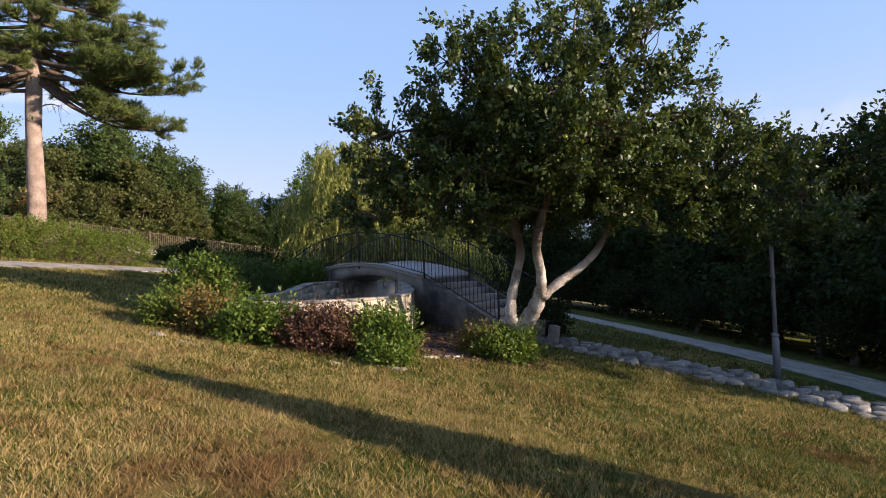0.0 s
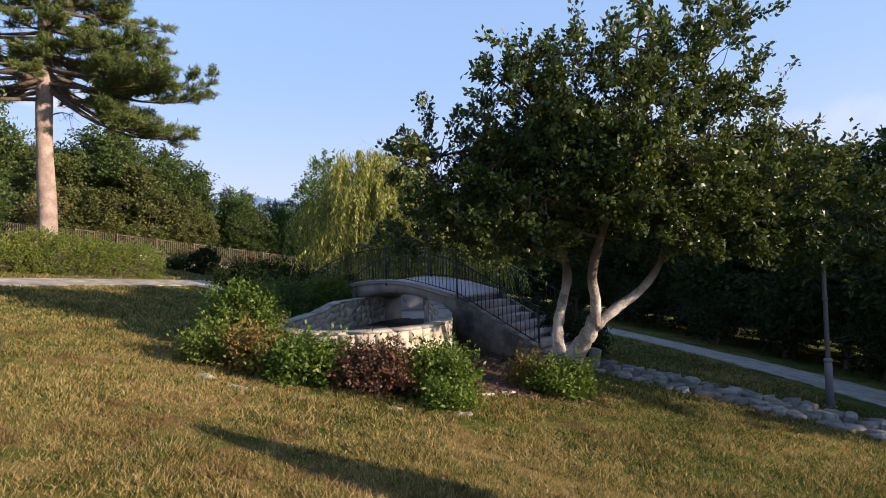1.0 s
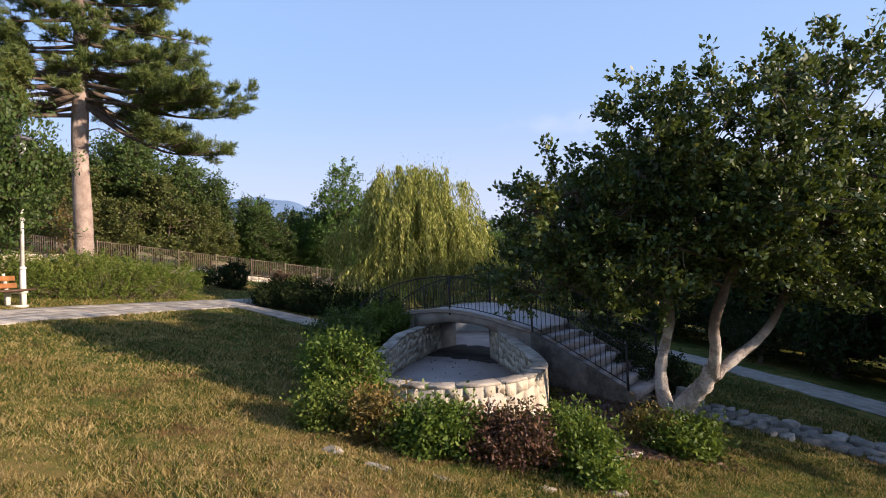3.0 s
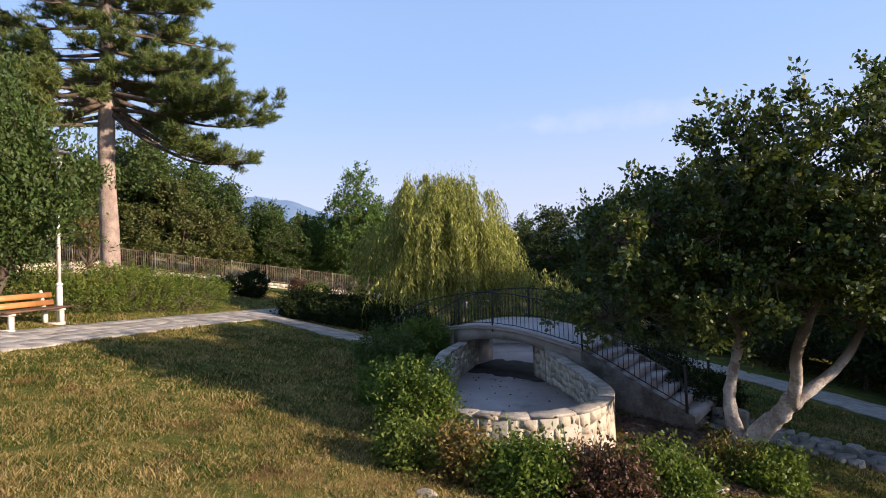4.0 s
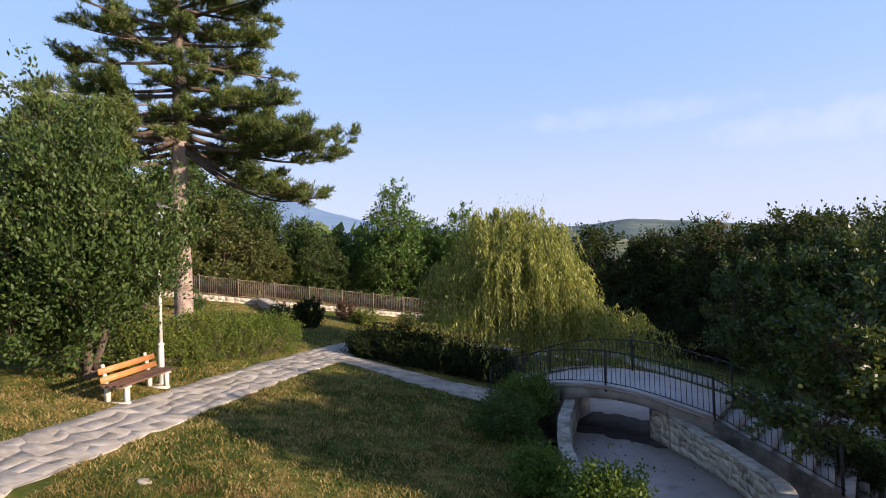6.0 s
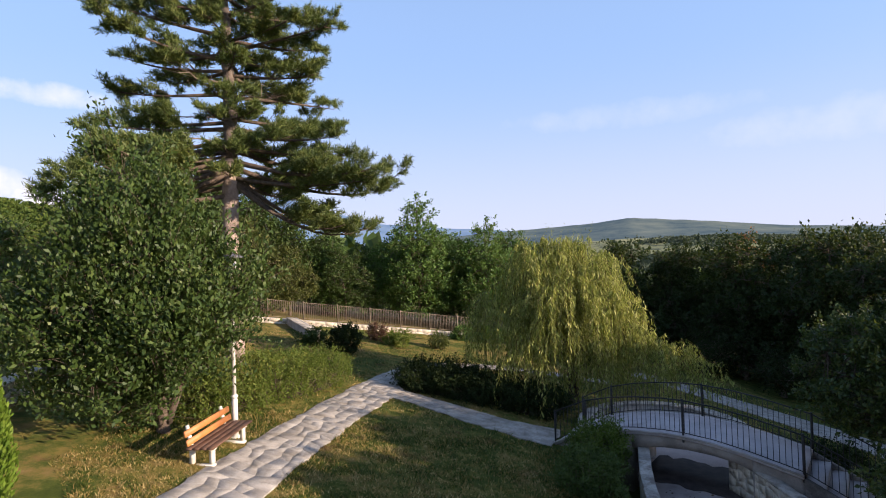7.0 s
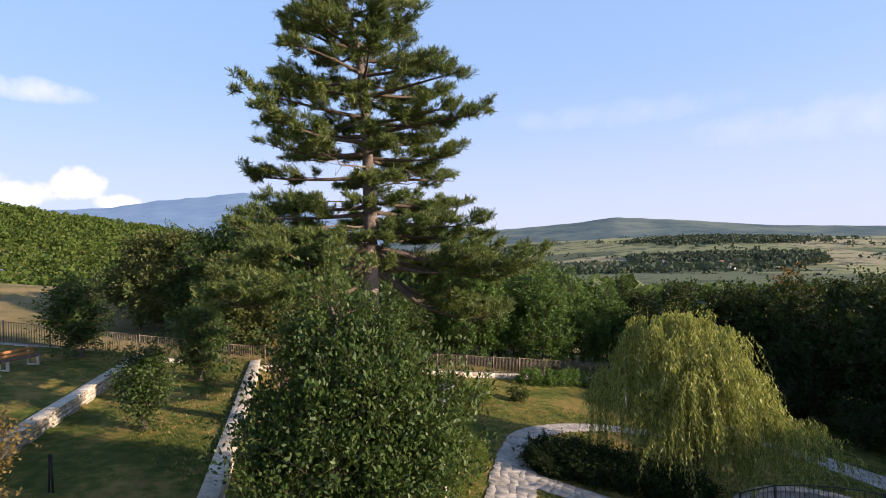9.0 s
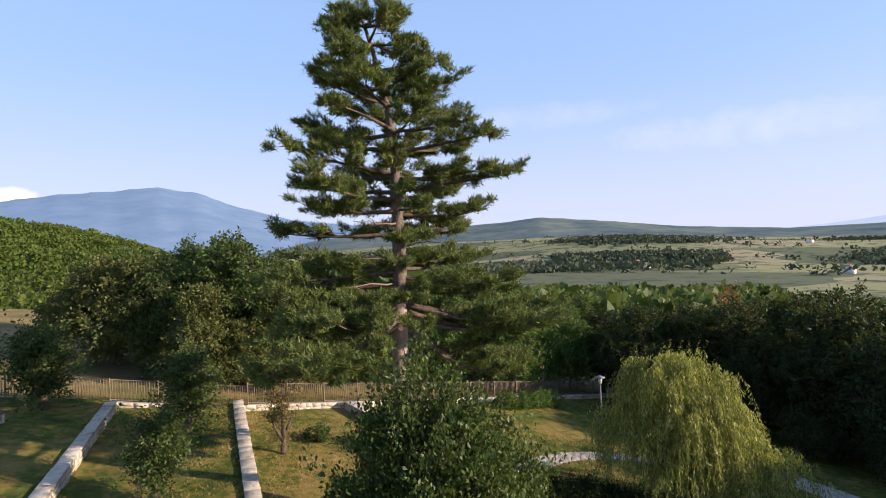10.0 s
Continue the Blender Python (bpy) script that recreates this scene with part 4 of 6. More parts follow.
def broadleaf(name, place, limbs, lobes, tips, per_tip, leaf, mats, label, seed, category="tree", twig=0.45, droop=0.0, width=0.5, shell=0.55, sides=7, upright=0.0, group=""):
    """A tree: trunk and limbs as tapered tubes, boughs that reach into the crown, twigs with leaves. Coordinates from its base.
    mats: bark, leaf."""
    r = np.random.default_rng(seed)
    t = thing(name, place, label, category, group)
    trunk = Geo()
    nodes = []
    for pts, r0, r1 in limbs:
        c = catmull(np.array(pts, float), 5)
        rad = np.linspace(r0, r1, len(c)) * (1 + 0.08 * r.normal(size=len(c)))
        trunk.tube(c, rad, sides + 2)
        nodes += [(p, q) for p, q in zip(c[len(c) // 2:], rad[len(c) // 2:])]
    node_p = np.array([p for p, _ in nodes])
    node_r = np.array([q for _, q in nodes])
    ends, out = lobe_points(lobes, tips, r, shell)
    ends[:, 2] = np.maximum(ends[:, 2], 0.15)
    # a few boughs, then branches from boughs to the ends
    boughs = Geo()
    k = max(6, tips // 22)
    sel = r.choice(tips, k, replace=False)
    extra_p, extra_r = [], []
    for i in sel:
        d = np.linalg.norm(node_p - ends[i], axis=1) + 0.35 * np.maximum(0, node_p[:, 2] - ends[i][2]) + 1.5 * (node_p[:, 2] < 1.5)
        j = int(np.argmin(d))
        c = curve_to(node_p[j], ends[i] * 0.92 + node_p[j] * 0.08, r, 0.12, 7, 0.06)
        rad = np.linspace(min(node_r[j] * 0.75, 0.075), 0.012, 7)
        boughs.tube(c, rad, 5, False)
        extra_p += list(c[1:])
        extra_r += list(rad[1:])
    allp, allr = np.vstack([node_p, np.array(extra_p)]), np.concatenate([node_r, extra_r])
    leaves = Geo()
    lp, la = [], []
    for i in range(tips):
        d = np.linalg.norm(allp - ends[i], axis=1)
        j = int(np.argmin(d))
        if d[j] > 0.1:
            c = curve_to(allp[j], ends[i], r, 0.1, 4, 0.05)
            boughs.tube(c, np.linspace(min(allr[j] * 0.8, 0.018), 0.005, 4), 3, False)
        way = unit(out[i] * 0.7 + r.normal(size=3) * 0.45 + np.array([0, 0, 0.15 + upright - droop]))
        length = twig * r.choice([0.4, 0.6, 0.75, 0.9, 1.1, 1.7])
        m = max(3, int(per_tip * r.uniform(0.6, 1.4)))
        u = r.random((m, 1)) ** 0.8
        sp = r.normal(size=(m, 3)) * 0.12 * twig
        pos = ends[i] + way * (u - 0.25) * length + sp
        pos[:, 2] -= droop * u[:, 0] ** 2 * length * 0.5
        lp.append(pos)
        la.append(way * 0.5 + r.normal(size=(m, 3)) * 0.7 + np.array([0, 0, 0.1 - 0.5 * droop + upright * 0.8]))
        boughs.tube([ends[i] - way * 0.25 * length, ends[i] + way * 0.75 * length], [0.006, 0.003], 3, False)
    lp, la = np.concatenate(lp), np.concatenate(la)
    leaves.quads(leaf_quads(lp, la, leaf, width, 0.35, r))
    part("trunk", trunk, mats[0], t, smooth=True)
    part("branchwork", boughs, mats[0] if len(mats) < 3 else mats[2], t)
    part("crown", leaves, mats[1], t)
    return t


# apple tree with forked, limewashed trunk
AX, AY = 1.4, 10.15
AZ = gz(AX, AY)
apple_limbs = [
    ([(-0.02, 0.05, -0.15), (0.0, 0.05, 0.15), (0.03, 0.05, 0.45)], 0.21, 0.17),
    ([(-0.02, 0.08, 0.25), (-0.1, 0.25, 0.62), (-0.06, 0.42, 1.04), (0.06, 0.46, 1.5), (0.16, 0.44, 2.05), (-0.1, 0.1, 2.9), (-0.5, -0.6, 3.7), (-0.6, -1.3, 4.6)], 0.135, 0.05),
    ([(0.03, 0.03, 0.3), (0.16, -0.2, 0.66), (0.3, -0.48, 1.0), (0.37, -0.62, 1.28)], 0.17, 0.125),
    ([(0.36, -0.62, 1.15), (0.32, -0.82, 1.6), (0.24, -1.0, 2.1), (0.45, -1.3, 3.0), (0.8, -1.6, 3.8), (0.9, -1.8, 4.8)], 0.1, 0.035),
    ([(0.36, -0.6, 1.12), (0.75, -0.6, 1.42), (1.15, -0.55, 1.68), (1.5, -0.5, 2.05), (1.75, -0.6, 2.7), (2.1, -0.9, 3.6), (2.2, -1.1, 4.8)], 0.095, 0.035),
    ([(1.6, -0.5, 2.2), (2.5, 0.0, 2.9), (3.8, 0.2, 3.4)], 0.055, 0.02),
]
apple_lobes = [(0.7, -0.8, 2.95, 1.5, 1.0, 0.4), (-0.8, -1.3, 2.8, 0.7, 0.8, 0.4), (2.5, -0.6, 2.7, 1.2, 1.0, 0.5), (-2.2, -1.3, 3.8, 0.8, 0.9, 0.75), (-1.3, -1.2, 3.2, 0.9, 1.1, 0.75), (-2.6, -0.8, 2.9, 0.8, 0.8, 0.5),
               (-1.1, -1.7, 4.7, 0.6, 0.7, 0.95), (-0.4, -1.7, 4.95, 0.5, 0.6, 0.8), (0.1, -1.9, 4.5, 0.8, 0.9, 1.4), (1.05, -1.8, 4.9, 0.65, 0.75, 1.2), (2.0, -1.35, 5.35, 0.7, 0.75, 1.1), (2.65, -1.1, 4.5, 0.6, 0.7, 0.85),
               (0.1, -0.3, 3.8, 1.7, 1.7, 1.1), (0.7, -1.9, 3.6, 1.5, 1.1, 0.6), (2.4, -0.8, 3.5, 1.0, 1.3, 0.7), (3.5, -0.5, 3.5, 0.9, 1.2, 0.9), (4.4, -0.2, 3.2, 1.1, 1.3, 0.9), (5.2, 0.1, 2.6, 1.0, 1.2, 0.8), (0.9, 1.7, 3.9, 2.2, 1.4, 1.4), (-0.6, 2.6, 3.7, 1.6, 1.4, 1.2), (1.4, 3.0, 4.0, 1.8, 1.4, 1.4),
               (-1.5, -1.6, 2.5, 0.35, 0.35, 0.3), (0.25, -1.8, 2.75, 0.45, 0.4, 0.35), (1.5, -1.5, 2.6, 0.4, 0.4, 0.3), (3.4, -0.8, 2.4, 0.6, 0.5, 0.35)]
apple = broadleaf("apple_tree", (AX, AY, AZ), apple_limbs, apple_lobes, 2500, 78, 0.09, (M["limewash"], L["apple"], M["bark"]),
                  "old apple tree with forked pale trunk and dense dark crown", 11, twig=0.44, droop=0.0, width=0.58, shell=0.55, upright=0.15)
r_ap = np.random.default_rng(3)
fruit = Geo()
ico = []
for i in range(8):
    for j in range(5):
        ico.append((math.cos(i * math.pi / 4) * math.sin(math.pi * (j + 0.01) / 4.02), math.sin(i * math.pi / 4) * math.sin(math.pi * (j + 0.01) / 4.02), 0.92 * math.cos(math.pi * j / 4)))
ico = np.array(ico)
ico_f = [(i * 5 + j, i * 5 + j + 1, ((i + 1) % 8) * 5 + j + 1, ((i + 1) % 8) * 5 + j) for i in range(8) for j in range(4)]
fruit.add(ico * 0.036, ico_f)
fruit_me = fruit.mesh("apple", M["apple"], True)
pts, _ = lobe_points(apple_lobes, 60, r_ap, 0.85)
for p in pts:
    if p[1] < 0.2:
        part("apple", fruit_me, None, apple, at=p)

# silver-leaved fruit tree by the bench
BX, BY = -15.0, 14.3
big_limbs = [([(0, 0, -0.2), (0.02, 0.02, 0.8), (0.0, 0.1, 2.2), (-0.4, 0.1, 4.2), (-0.9, 0.0, 6.1)], 0.16, 0.04),
             ([(0.1, 0.05, 0.2), (0.6, -0.1, 1.5), (0.8, 0.0, 2.8), (0.8, 0.1, 3.9)], 0.1, 0.035),
             ([(-0.1, 0.0, 0.2), (-0.7, 0.1, 1.4), (-1.2, 0.1, 2.8), (-1.6, -0.1, 4.4)], 0.1, 0.035),
             ([(0.0, 0.1, 0.3), (0.2, 0.9, 1.8), (0.1, 1.5, 3.4)], 0.09, 0.03)]
big_lobes = [(-0.2, 0, 3.0, 1.9, 2.0, 2.2), (-0.5, 0, 4.6, 1.3, 1.5, 1.6), (0.7, -0.4, 2.45, 1.3, 1.4, 1.25), (-1.1, -0.4, 2.1, 1.6, 1.6, 1.6), (-1.1, 0, 6.1, 0.55, 0.6, 0.9), (0.9, -0.1, 3.0, 1.1, 1.2, 1.4), (-1.6, 0, 3.9, 1.1, 1.2, 1.5), (-0.3, -1.0, 3.3, 1.3, 1.0, 1.7), (0.1, -0.1, 5.3, 0.5, 0.5, 0.7),
             (-0.2, 1.0, 3.0, 1.5, 1.1, 1.8), (-1.4, -1.1, 2.5, 1.1, 1.1, 1.5), (1.2, 0.45, 3.2, 1.1, 1.0, 1.1), (-0.4, -0.7, 1.35, 1.2, 1.0, 0.95)]
broadleaf("fruit_tree", (BX, BY, gz(BX, BY)), big_limbs, big_lobes, 1350, 54, 0.128, (M["bark"], L["pear"]),
          "bushy fruit tree with silvery green leaves and upright shoots", 21, twig=1.0, width=0.5, upright=0.7, shell=0.45)


# black pine
def build_pine():
    r = np.random.default_rng(5)
    px, py = -15.55, 20.05
    base = gz(px, py)
    t = thing("pine_tree", (px, py, base), "tall black pine with bare pinkish trunk and layered crown", "tree")
    top = 20.1 - base
    zs = np.linspace(-0.2, top - 0.3, 26)
    trunk = Geo()
    rad = np.interp(zs, [-0.2, 0.3, 1.5, 7, 12, top], [0.42, 0.34, 0.3, 0.25, 0.17, 0.03])
    def lean(z):
        return -1.15 * np.clip((np.asarray(z) + base - 15.0) / 5.0, 0, 1) ** 1.3

    line = np.stack([0.03 * np.sin(zs * 0.9) + lean(zs), 0.03 * np.cos(zs * 0.7), zs], 1)
    girth = rad * (1 + 0.04 * r.normal(size=26))
    cut = int(np.searchsorted(zs, 9.6 - base))
    trunk.tube(line[:cut + 1], girth[:cut + 1], 12)
    part("trunk", trunk, M["pine_bark"], t, "bare flaking pinkish trunk", smooth=True)
    part("upper_trunk", Geo().tube(line[cut:], girth[cut:] * 1.02, 12), M["pine_bark_dark"], t, "rough grey upper trunk", smooth=True)
    wood, needles = Geo(), Geo()
    quads = []

    def tufts(points, ways):
        """Bottle-brush shoots: short needles all round an upturned tip."""
        m = 15
        for p, w in zip(points, ways):
            d = unit(w * 0.55 + r.normal(size=(m, 3)) * 0.6 + np.array([0, 0, 0.3]))
            ln = r.uniform(0.12, 0.2, (m, 1))
            side = unit(np.cross(d, r.normal(size=(m, 3)))) * 0.012
            o = p + w * r.uniform(-0.09, 0.09, (m, 1)) + r.normal(size=(m, 3)) * 0.022
            quads.append(np.stack([o - side, o + side, o + d * ln + side * 0.4, o + d * ln - side * 0.4], 1))

    def bough(z, az, length, dip, rise):
        d = np.array([math.sin(az), math.cos(az), 0.0])
        s = np.linspace(0, 1, 9)
        side = np.array([d[1], -d[0], 0]) * r.uniform(-0.1, 0.1) * length
        c = np.array([float(lean(z)), 0, z]) + d * (s * length)[:, None] + side * (s ** 2)[:, None]
        c[:, 2] += -dip * length * np.sin(s * 1.9) + rise * length * s ** 3
        wood.tube(c, np.linspace(0.075 * (length / 4) ** 0.7 + 0.015, 0.012, 9), 5, False)
        n_sub = int(6 + length * 3.1)
        for i in range(n_sub):
            u = r.uniform(0.16, 1.0) ** 0.8
            p = np.array([np.interp(u, s, c[:, k]) for k in range(3)])
            a2 = az + r.choice([-1, 1]) * r.uniform(0.25, 1.15)
            ln = r.uniform(0.35, 0.95) * (0.5 + 0.28 * length) * (1.25 - 0.75 * u)
            d2 = np.array([math.sin(a2), math.cos(a2), r.uniform(-0.15, 0.6)])
            q = p + d2 * ln
            m = curve_to(p, q, r, 0.1, 4, 0.05)
            wood.tube(m, np.linspace(0.016, 0.006, 4), 3, False)
            # a rounded pad of shoots round the outer half of each side branch
            k = max(7, int(ln * 21))
            uu = r.uniform(0.5, 1.02, k)
            ball = unit(r.normal(size=(k, 3))) * r.uniform(0.4, 1.0, (k, 1)) * np.array([0.25, 0.25, 0.13]) * (0.6 + 0.4 * min(ln, 1.3))
            pos = p + (q - p) * uu[:, None] + ball + np.array([0, 0, 0.06])
            tufts(pos, unit(ball * 1.2 + np.broadcast_to(d2, (k, 3)) * 0.3 + np.array([0, 0, 0.12])))

    levels = np.concatenate([np.linspace(9.5, 12.9, 5), np.linspace(13.5, 19.3, 9)]) - base
    for z in levels:
        h = z + base
        reach = float(np.interp(h, [9, 10, 11.5, 13, 14.5, 16, 17.5, 19, 20], [4.3, 4.2, 4.0, 3.8, 3.4, 2.8, 2.3, 1.6, 0.7]))
        k = 5 if h < 13 else 6
        a0 = r.uniform(0, 6.28)
        for i in range(k):
            az = (a0 + i * 6.283 / k + r.uniform(-0.35, 0.35)) % 6.283
            long = reach * r.uniform(0.78, 1.06) * (1.0 + (0.04 * float(smooth(np.array(-math.sin(az)), 0.2, 0.7)) if h > 12 else 0.0)) * (1.03 if math.sin(az) > 0.4 else 1.0)
            # thinned on the side towards the lawn
            if 9.0 < h < 15.6 and 2.15 < az < 3.4:
                long *= 0.36
            bough(z + r.uniform(-0.2, 0.2), az, long, r.uniform(-0.05, 0.1) + (0.05 if h < 12 else -0.03), r.uniform(0.02, 0.18))
    for z, az, ln, dip in ((9.9 - base, 1.36, 5.7, 0.13), (9.4 - base, 1.25, 4.9, 0.42), (9.3 - base, 1.42, 4.5, 0.47), (9.2 - base, 1.6, 4.0, 0.46), (9.7 - base, 1.3, 5.2, 0.2), (9.9 - base, 1.8, 5.1, 0.16), (9.6 - base, 3.7, 5.0, 0.2), (9.3 - base, 4.0, 5.0, 0.22), (9.9 - base, -2.2, 4.8, 0.16), (9.5 - base, 3.85, 4.0, 0.3), (10.4 - base, 1.3, 4.0, 0.08), (10.6 - base, -1.4, 4.3, 0.06), (11.0 - base, -1.9, 3.9, 0.05), (10.3 - base, 0.6, 3.6, 0.08), (10.8 - base, 1.75, 3.6, 0.1), (10.2 - base, 4.0, 3.8, 0.12), (10.1 - base, 3.75, 2.6, 0.2), (11.4 - base, 1.1, 3.6, 0.05), (9.0 - base, -1.6, 4.3, 0.08), (8.7 - base, -2.5, 4.2, 0.12), (9.3 - base, 0.3, 4.0, 0.1)):
        bough(z, az, ln, dip, 0.02)
    for z, az, ln in ((10.6, -1.9, 2.6), (11.4, -1.7, 2.3), (11.9, 2.1, 1.8), (9.6, -1.3, 2.0), (12.6, -2.4, 1.7), (8.2, 1.2, 0.9)):
        d = np.array([math.sin(az), math.cos(az), 0.0])
        c = np.array([0, 0, z - base]) + d * np.linspace(0, ln, 6)[:, None] + r.normal(size=(6, 3)) * 0.05
        dead = Geo().tube(c, np.linspace(0.04, 0.01, 6), 5, False)
        for i in range(7):
            p = c[r.integers(2, 6)]
            dead.tube([p, p + r.normal(size=3) * 0.3, p + r.normal(size=3) * 0.4], [0.012, 0.008, 0.003], 3, False)
        part("dead_branch", dead, M["dead"], t, "bare grey dead branch")
    needles.quads(np.concatenate(quads))
    part("branchwork", wood, M["bark"], t)
    part("crown", needles, L["pine"], t)


build_pine()


# weeping willow
def build_willow():
    r = np.random.default_rng(9)
    wx, wy = -3.2, 23.1
    base = gz(wx, wy)
    t = thing("willow_tree", (wx, wy, base), "weeping willow with yellow-green hanging strands", "tree")
    trunk, wood = Geo(), Geo()
    trunk.tube(catmull(np.array([(0, 0, -0.2), (0.05, 0, 0.8), (-0.05, 0.05, 1.8)], float), 4), np.linspace(0.26, 0.18, 9), 9)
    lobes = [(-1.1, 0, 5.5, 1.7, 1.9, 1.4), (0.4, -0.1, 5.5, 1.6, 1.8, 1.4), (-2.5, 0.0, 3.9, 1.5, 1.7, 1.2), (1.7, -0.3, 3.9, 1.3, 1.6, 1.1), (3.5, -0.6, 2.0, 1.4, 1.4, 0.7), (-0.4, -1.7, 4.2, 2.0, 1.0, 1.4), (5.0, -0.8, 1.3, 1.1, 1.0, 0.6), (-1.0, -2.3, 2.7, 1.9, 0.9, 1.0), (1.3, -2.1, 2.6, 1.8, 0.9, 1.0)]
    lobes = [(a * 0.93, b * 0.95, c * 0.97, d * 0.93, e * 0.95, f * 0.97) for a, b, c, d, e, f in lobes]
    for lx, ly, lz, rx, ry, rz in lobes:
        c = catmull(np.array([(-0.05, 0.05, 1.5), (lx * 0.4, ly * 0.4, lz * 0.55 + 0.8), (lx * 0.8, ly * 0.8, lz + rz * 0.5)], float), 4)
        wood.tube(c, np.linspace(0.12, 0.03, len(c)), 6, False)
    start, d = lobe_points(lobes, 560, r, 0.72)
    up = d[:, 2] > -0.25
    start, d = np.repeat(start[up], 5, 0), np.repeat(d[up], 5, 0)
    start = start + r.normal(size=start.shape) * np.array([0.14, 0.14, 0.1])
    quads = []
    for p, q in zip(start, d):
        out = np.array([q[0], q[1], 0]) * r.uniform(0.15, 0.9)
        arc = r.uniform(0.0, 0.5)
        fall = min(r.choice([0.8, 1.3, 1.9, 2.6, 3.8]) * r.uniform(0.8, 1.2), p[2] - r.uniform(0.05, 0.7))
        if fall < 0.4:
            continue
        n = int(fall * 17)
        u = np.linspace(0, 1, n)
        line = p + out * (1 - (1 - u[:, None]) ** 2) + np.stack([0.06 * np.sin(u * 5 + p[0] * 9), 0.06 * np.cos(u * 4 + p[1] * 7), arc * 4 * u * np.exp(-4 * u) - fall * u ** 1.4], 1)
        wood.tube(line[:: max(1, n // 6)], 0.005, 3, False) if n > 6 else None
        way = np.stack([r.normal(size=n) * 0.45, r.normal(size=n) * 0.45, -np.ones(n)], 1)
        quads.append(leaf_quads(line + r.normal(size=(n, 3)) * 0.03, way, 0.18, 0.24, 0.2, r))
        if p[2] > 5.4 and q[2] > 0.5 and r.random() < 0.12:
            k = 7
            tip = p + np.array([0.25 * q[0] + 0.15, 0.25 * q[1], 0.55]) * np.linspace(0, 1, k)[:, None]
            quads.append(leaf_quads(tip, r.normal(size=(k, 3)) + np.array([0, 0, 0.6]), 0.11, 0.2, 0.2, r))
    part("trunk", trunk, M["bark"], t, smooth=True)
    part("branchwork", wood, M["olive_twig"], t)
    part("crown", Geo().quads(np.concatenate(quads)), L["willow"], t)


M["olive_twig"] = rough_material("olive_twig", (0.1, 0.09, 0.03), (0.16, 0.14, 0.05), 6, 40, 0.8, 0.3, 0.004)
build_willow()

# ---- woods round the garden: a few kinds, each standing many times ----


def round_tree(name, place, height, wide, seed, leaf_mat, label, tips=900, per=18, leaf=0.225, low=0.12, group=""):
    r = np.random.default_rng(seed)
    lobes = []
    for i in range(20):
        f = r.uniform(low, 0.86)
        rad = wide * float(np.interp(f, [0, 0.15, 0.45, 0.75, 1], [0.75, 0.95, 1.0, 0.75, 0.3]))
        a = r.uniform(0, 6.28)
        k = r.uniform(0.35, 0.8)
        s = r.uniform(0.26, 0.42)
        lobes.append((rad * k * math.cos(a), rad * k * math.sin(a), height * f + 0.4, rad * s, rad * s, height * r.uniform(0.07, 0.12)))
    lobes.append((0, 0, height * 0.85, wide * 0.3, wide * 0.3, height * 0.12))
    lobes.append((0, 0, height * 0.45, wide * 0.5, wide * 0.5, height * 0.28))
    limbs = [([(0, 0, -0.2), (0.05, 0, height * 0.25), (0, 0.1, height * 0.55), (0, 0, height * 0.85)], 0.16, 0.03),
             ([(0, 0, height * 0.2), (wide * 0.3, 0.2, height * 0.4), (wide * 0.5, 0.2, height * 0.6)], 0.09, 0.02),
             ([(0, 0, height * 0.2), (-wide * 0.3, -0.2, height * 0.4), (-wide * 0.5, -0.1, height * 0.55)], 0.09, 0.02)]
    return broadleaf(name, place, limbs, lobes, tips, per, leaf, (M["bark"], leaf_mat), label, seed, twig=0.8, shell=0.5, width=0.55, sides=4, group=group)


def spire_tree(name, place, height, wide, seed, leaf_mat, label, tips=1000, per=18, leaf=0.22, group=""):
    lobes = [(0, 0, height * f, wide * w, wide * w, height * 0.14) for f, w in ((0.2, 0.75), (0.35, 1.0), (0.5, 0.9), (0.65, 0.72), (0.8, 0.48), (0.9, 0.25))]
    limbs = [([(0, 0, -0.2), (0.03, 0, height * 0.3), (0, 0.03, height * 0.6), (0, 0, height * 0.96)], 0.13, 0.02)]
    return broadleaf(name, place, limbs, lobes, tips, per, leaf, (M["bark"], leaf_mat), label, seed, twig=0.8, shell=0.45, width=0.5, sides=4, upright=0.35, group=group)


def stand(proto, spots, h0, seed):
    """Copies of a tree at (x, y, height)."""
    r = np.random.default_rng(seed)
    for x, y, h in spots:
        s = h / h0
        copy_thing(proto, pose(x, y, gz(x, y) - 0.05, 0, 0, r.uniform(0, 360)) @ Matrix.Diagonal((s * r.uniform(0.9, 1.15), s * r.uniform(0.9, 1.15), s, 1)))


dark_a = round_tree("wood_tree", (15.5, 16.5, gz(15.5, 16.5)), 9.0, 3.4, 31, L["shade_wood"], "dark green deciduous tree at the wood's edge", group="wood beside the path")
dark_b = round_tree("wood_tree", (17.5, 24.5, gz(17.5, 24.5)), 9.0, 3.6, 32, L["shade_wood"], "dark green deciduous tree at the wood's edge", group="wood beside the path")
# the last five are out of view, added to shade path, steps and hedge
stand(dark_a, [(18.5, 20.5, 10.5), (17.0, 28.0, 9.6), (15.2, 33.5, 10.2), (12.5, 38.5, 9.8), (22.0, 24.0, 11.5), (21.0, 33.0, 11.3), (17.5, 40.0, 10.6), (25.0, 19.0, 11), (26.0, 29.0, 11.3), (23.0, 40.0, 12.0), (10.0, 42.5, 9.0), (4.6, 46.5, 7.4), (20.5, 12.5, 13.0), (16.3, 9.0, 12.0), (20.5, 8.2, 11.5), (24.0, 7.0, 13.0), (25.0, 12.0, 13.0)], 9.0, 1)
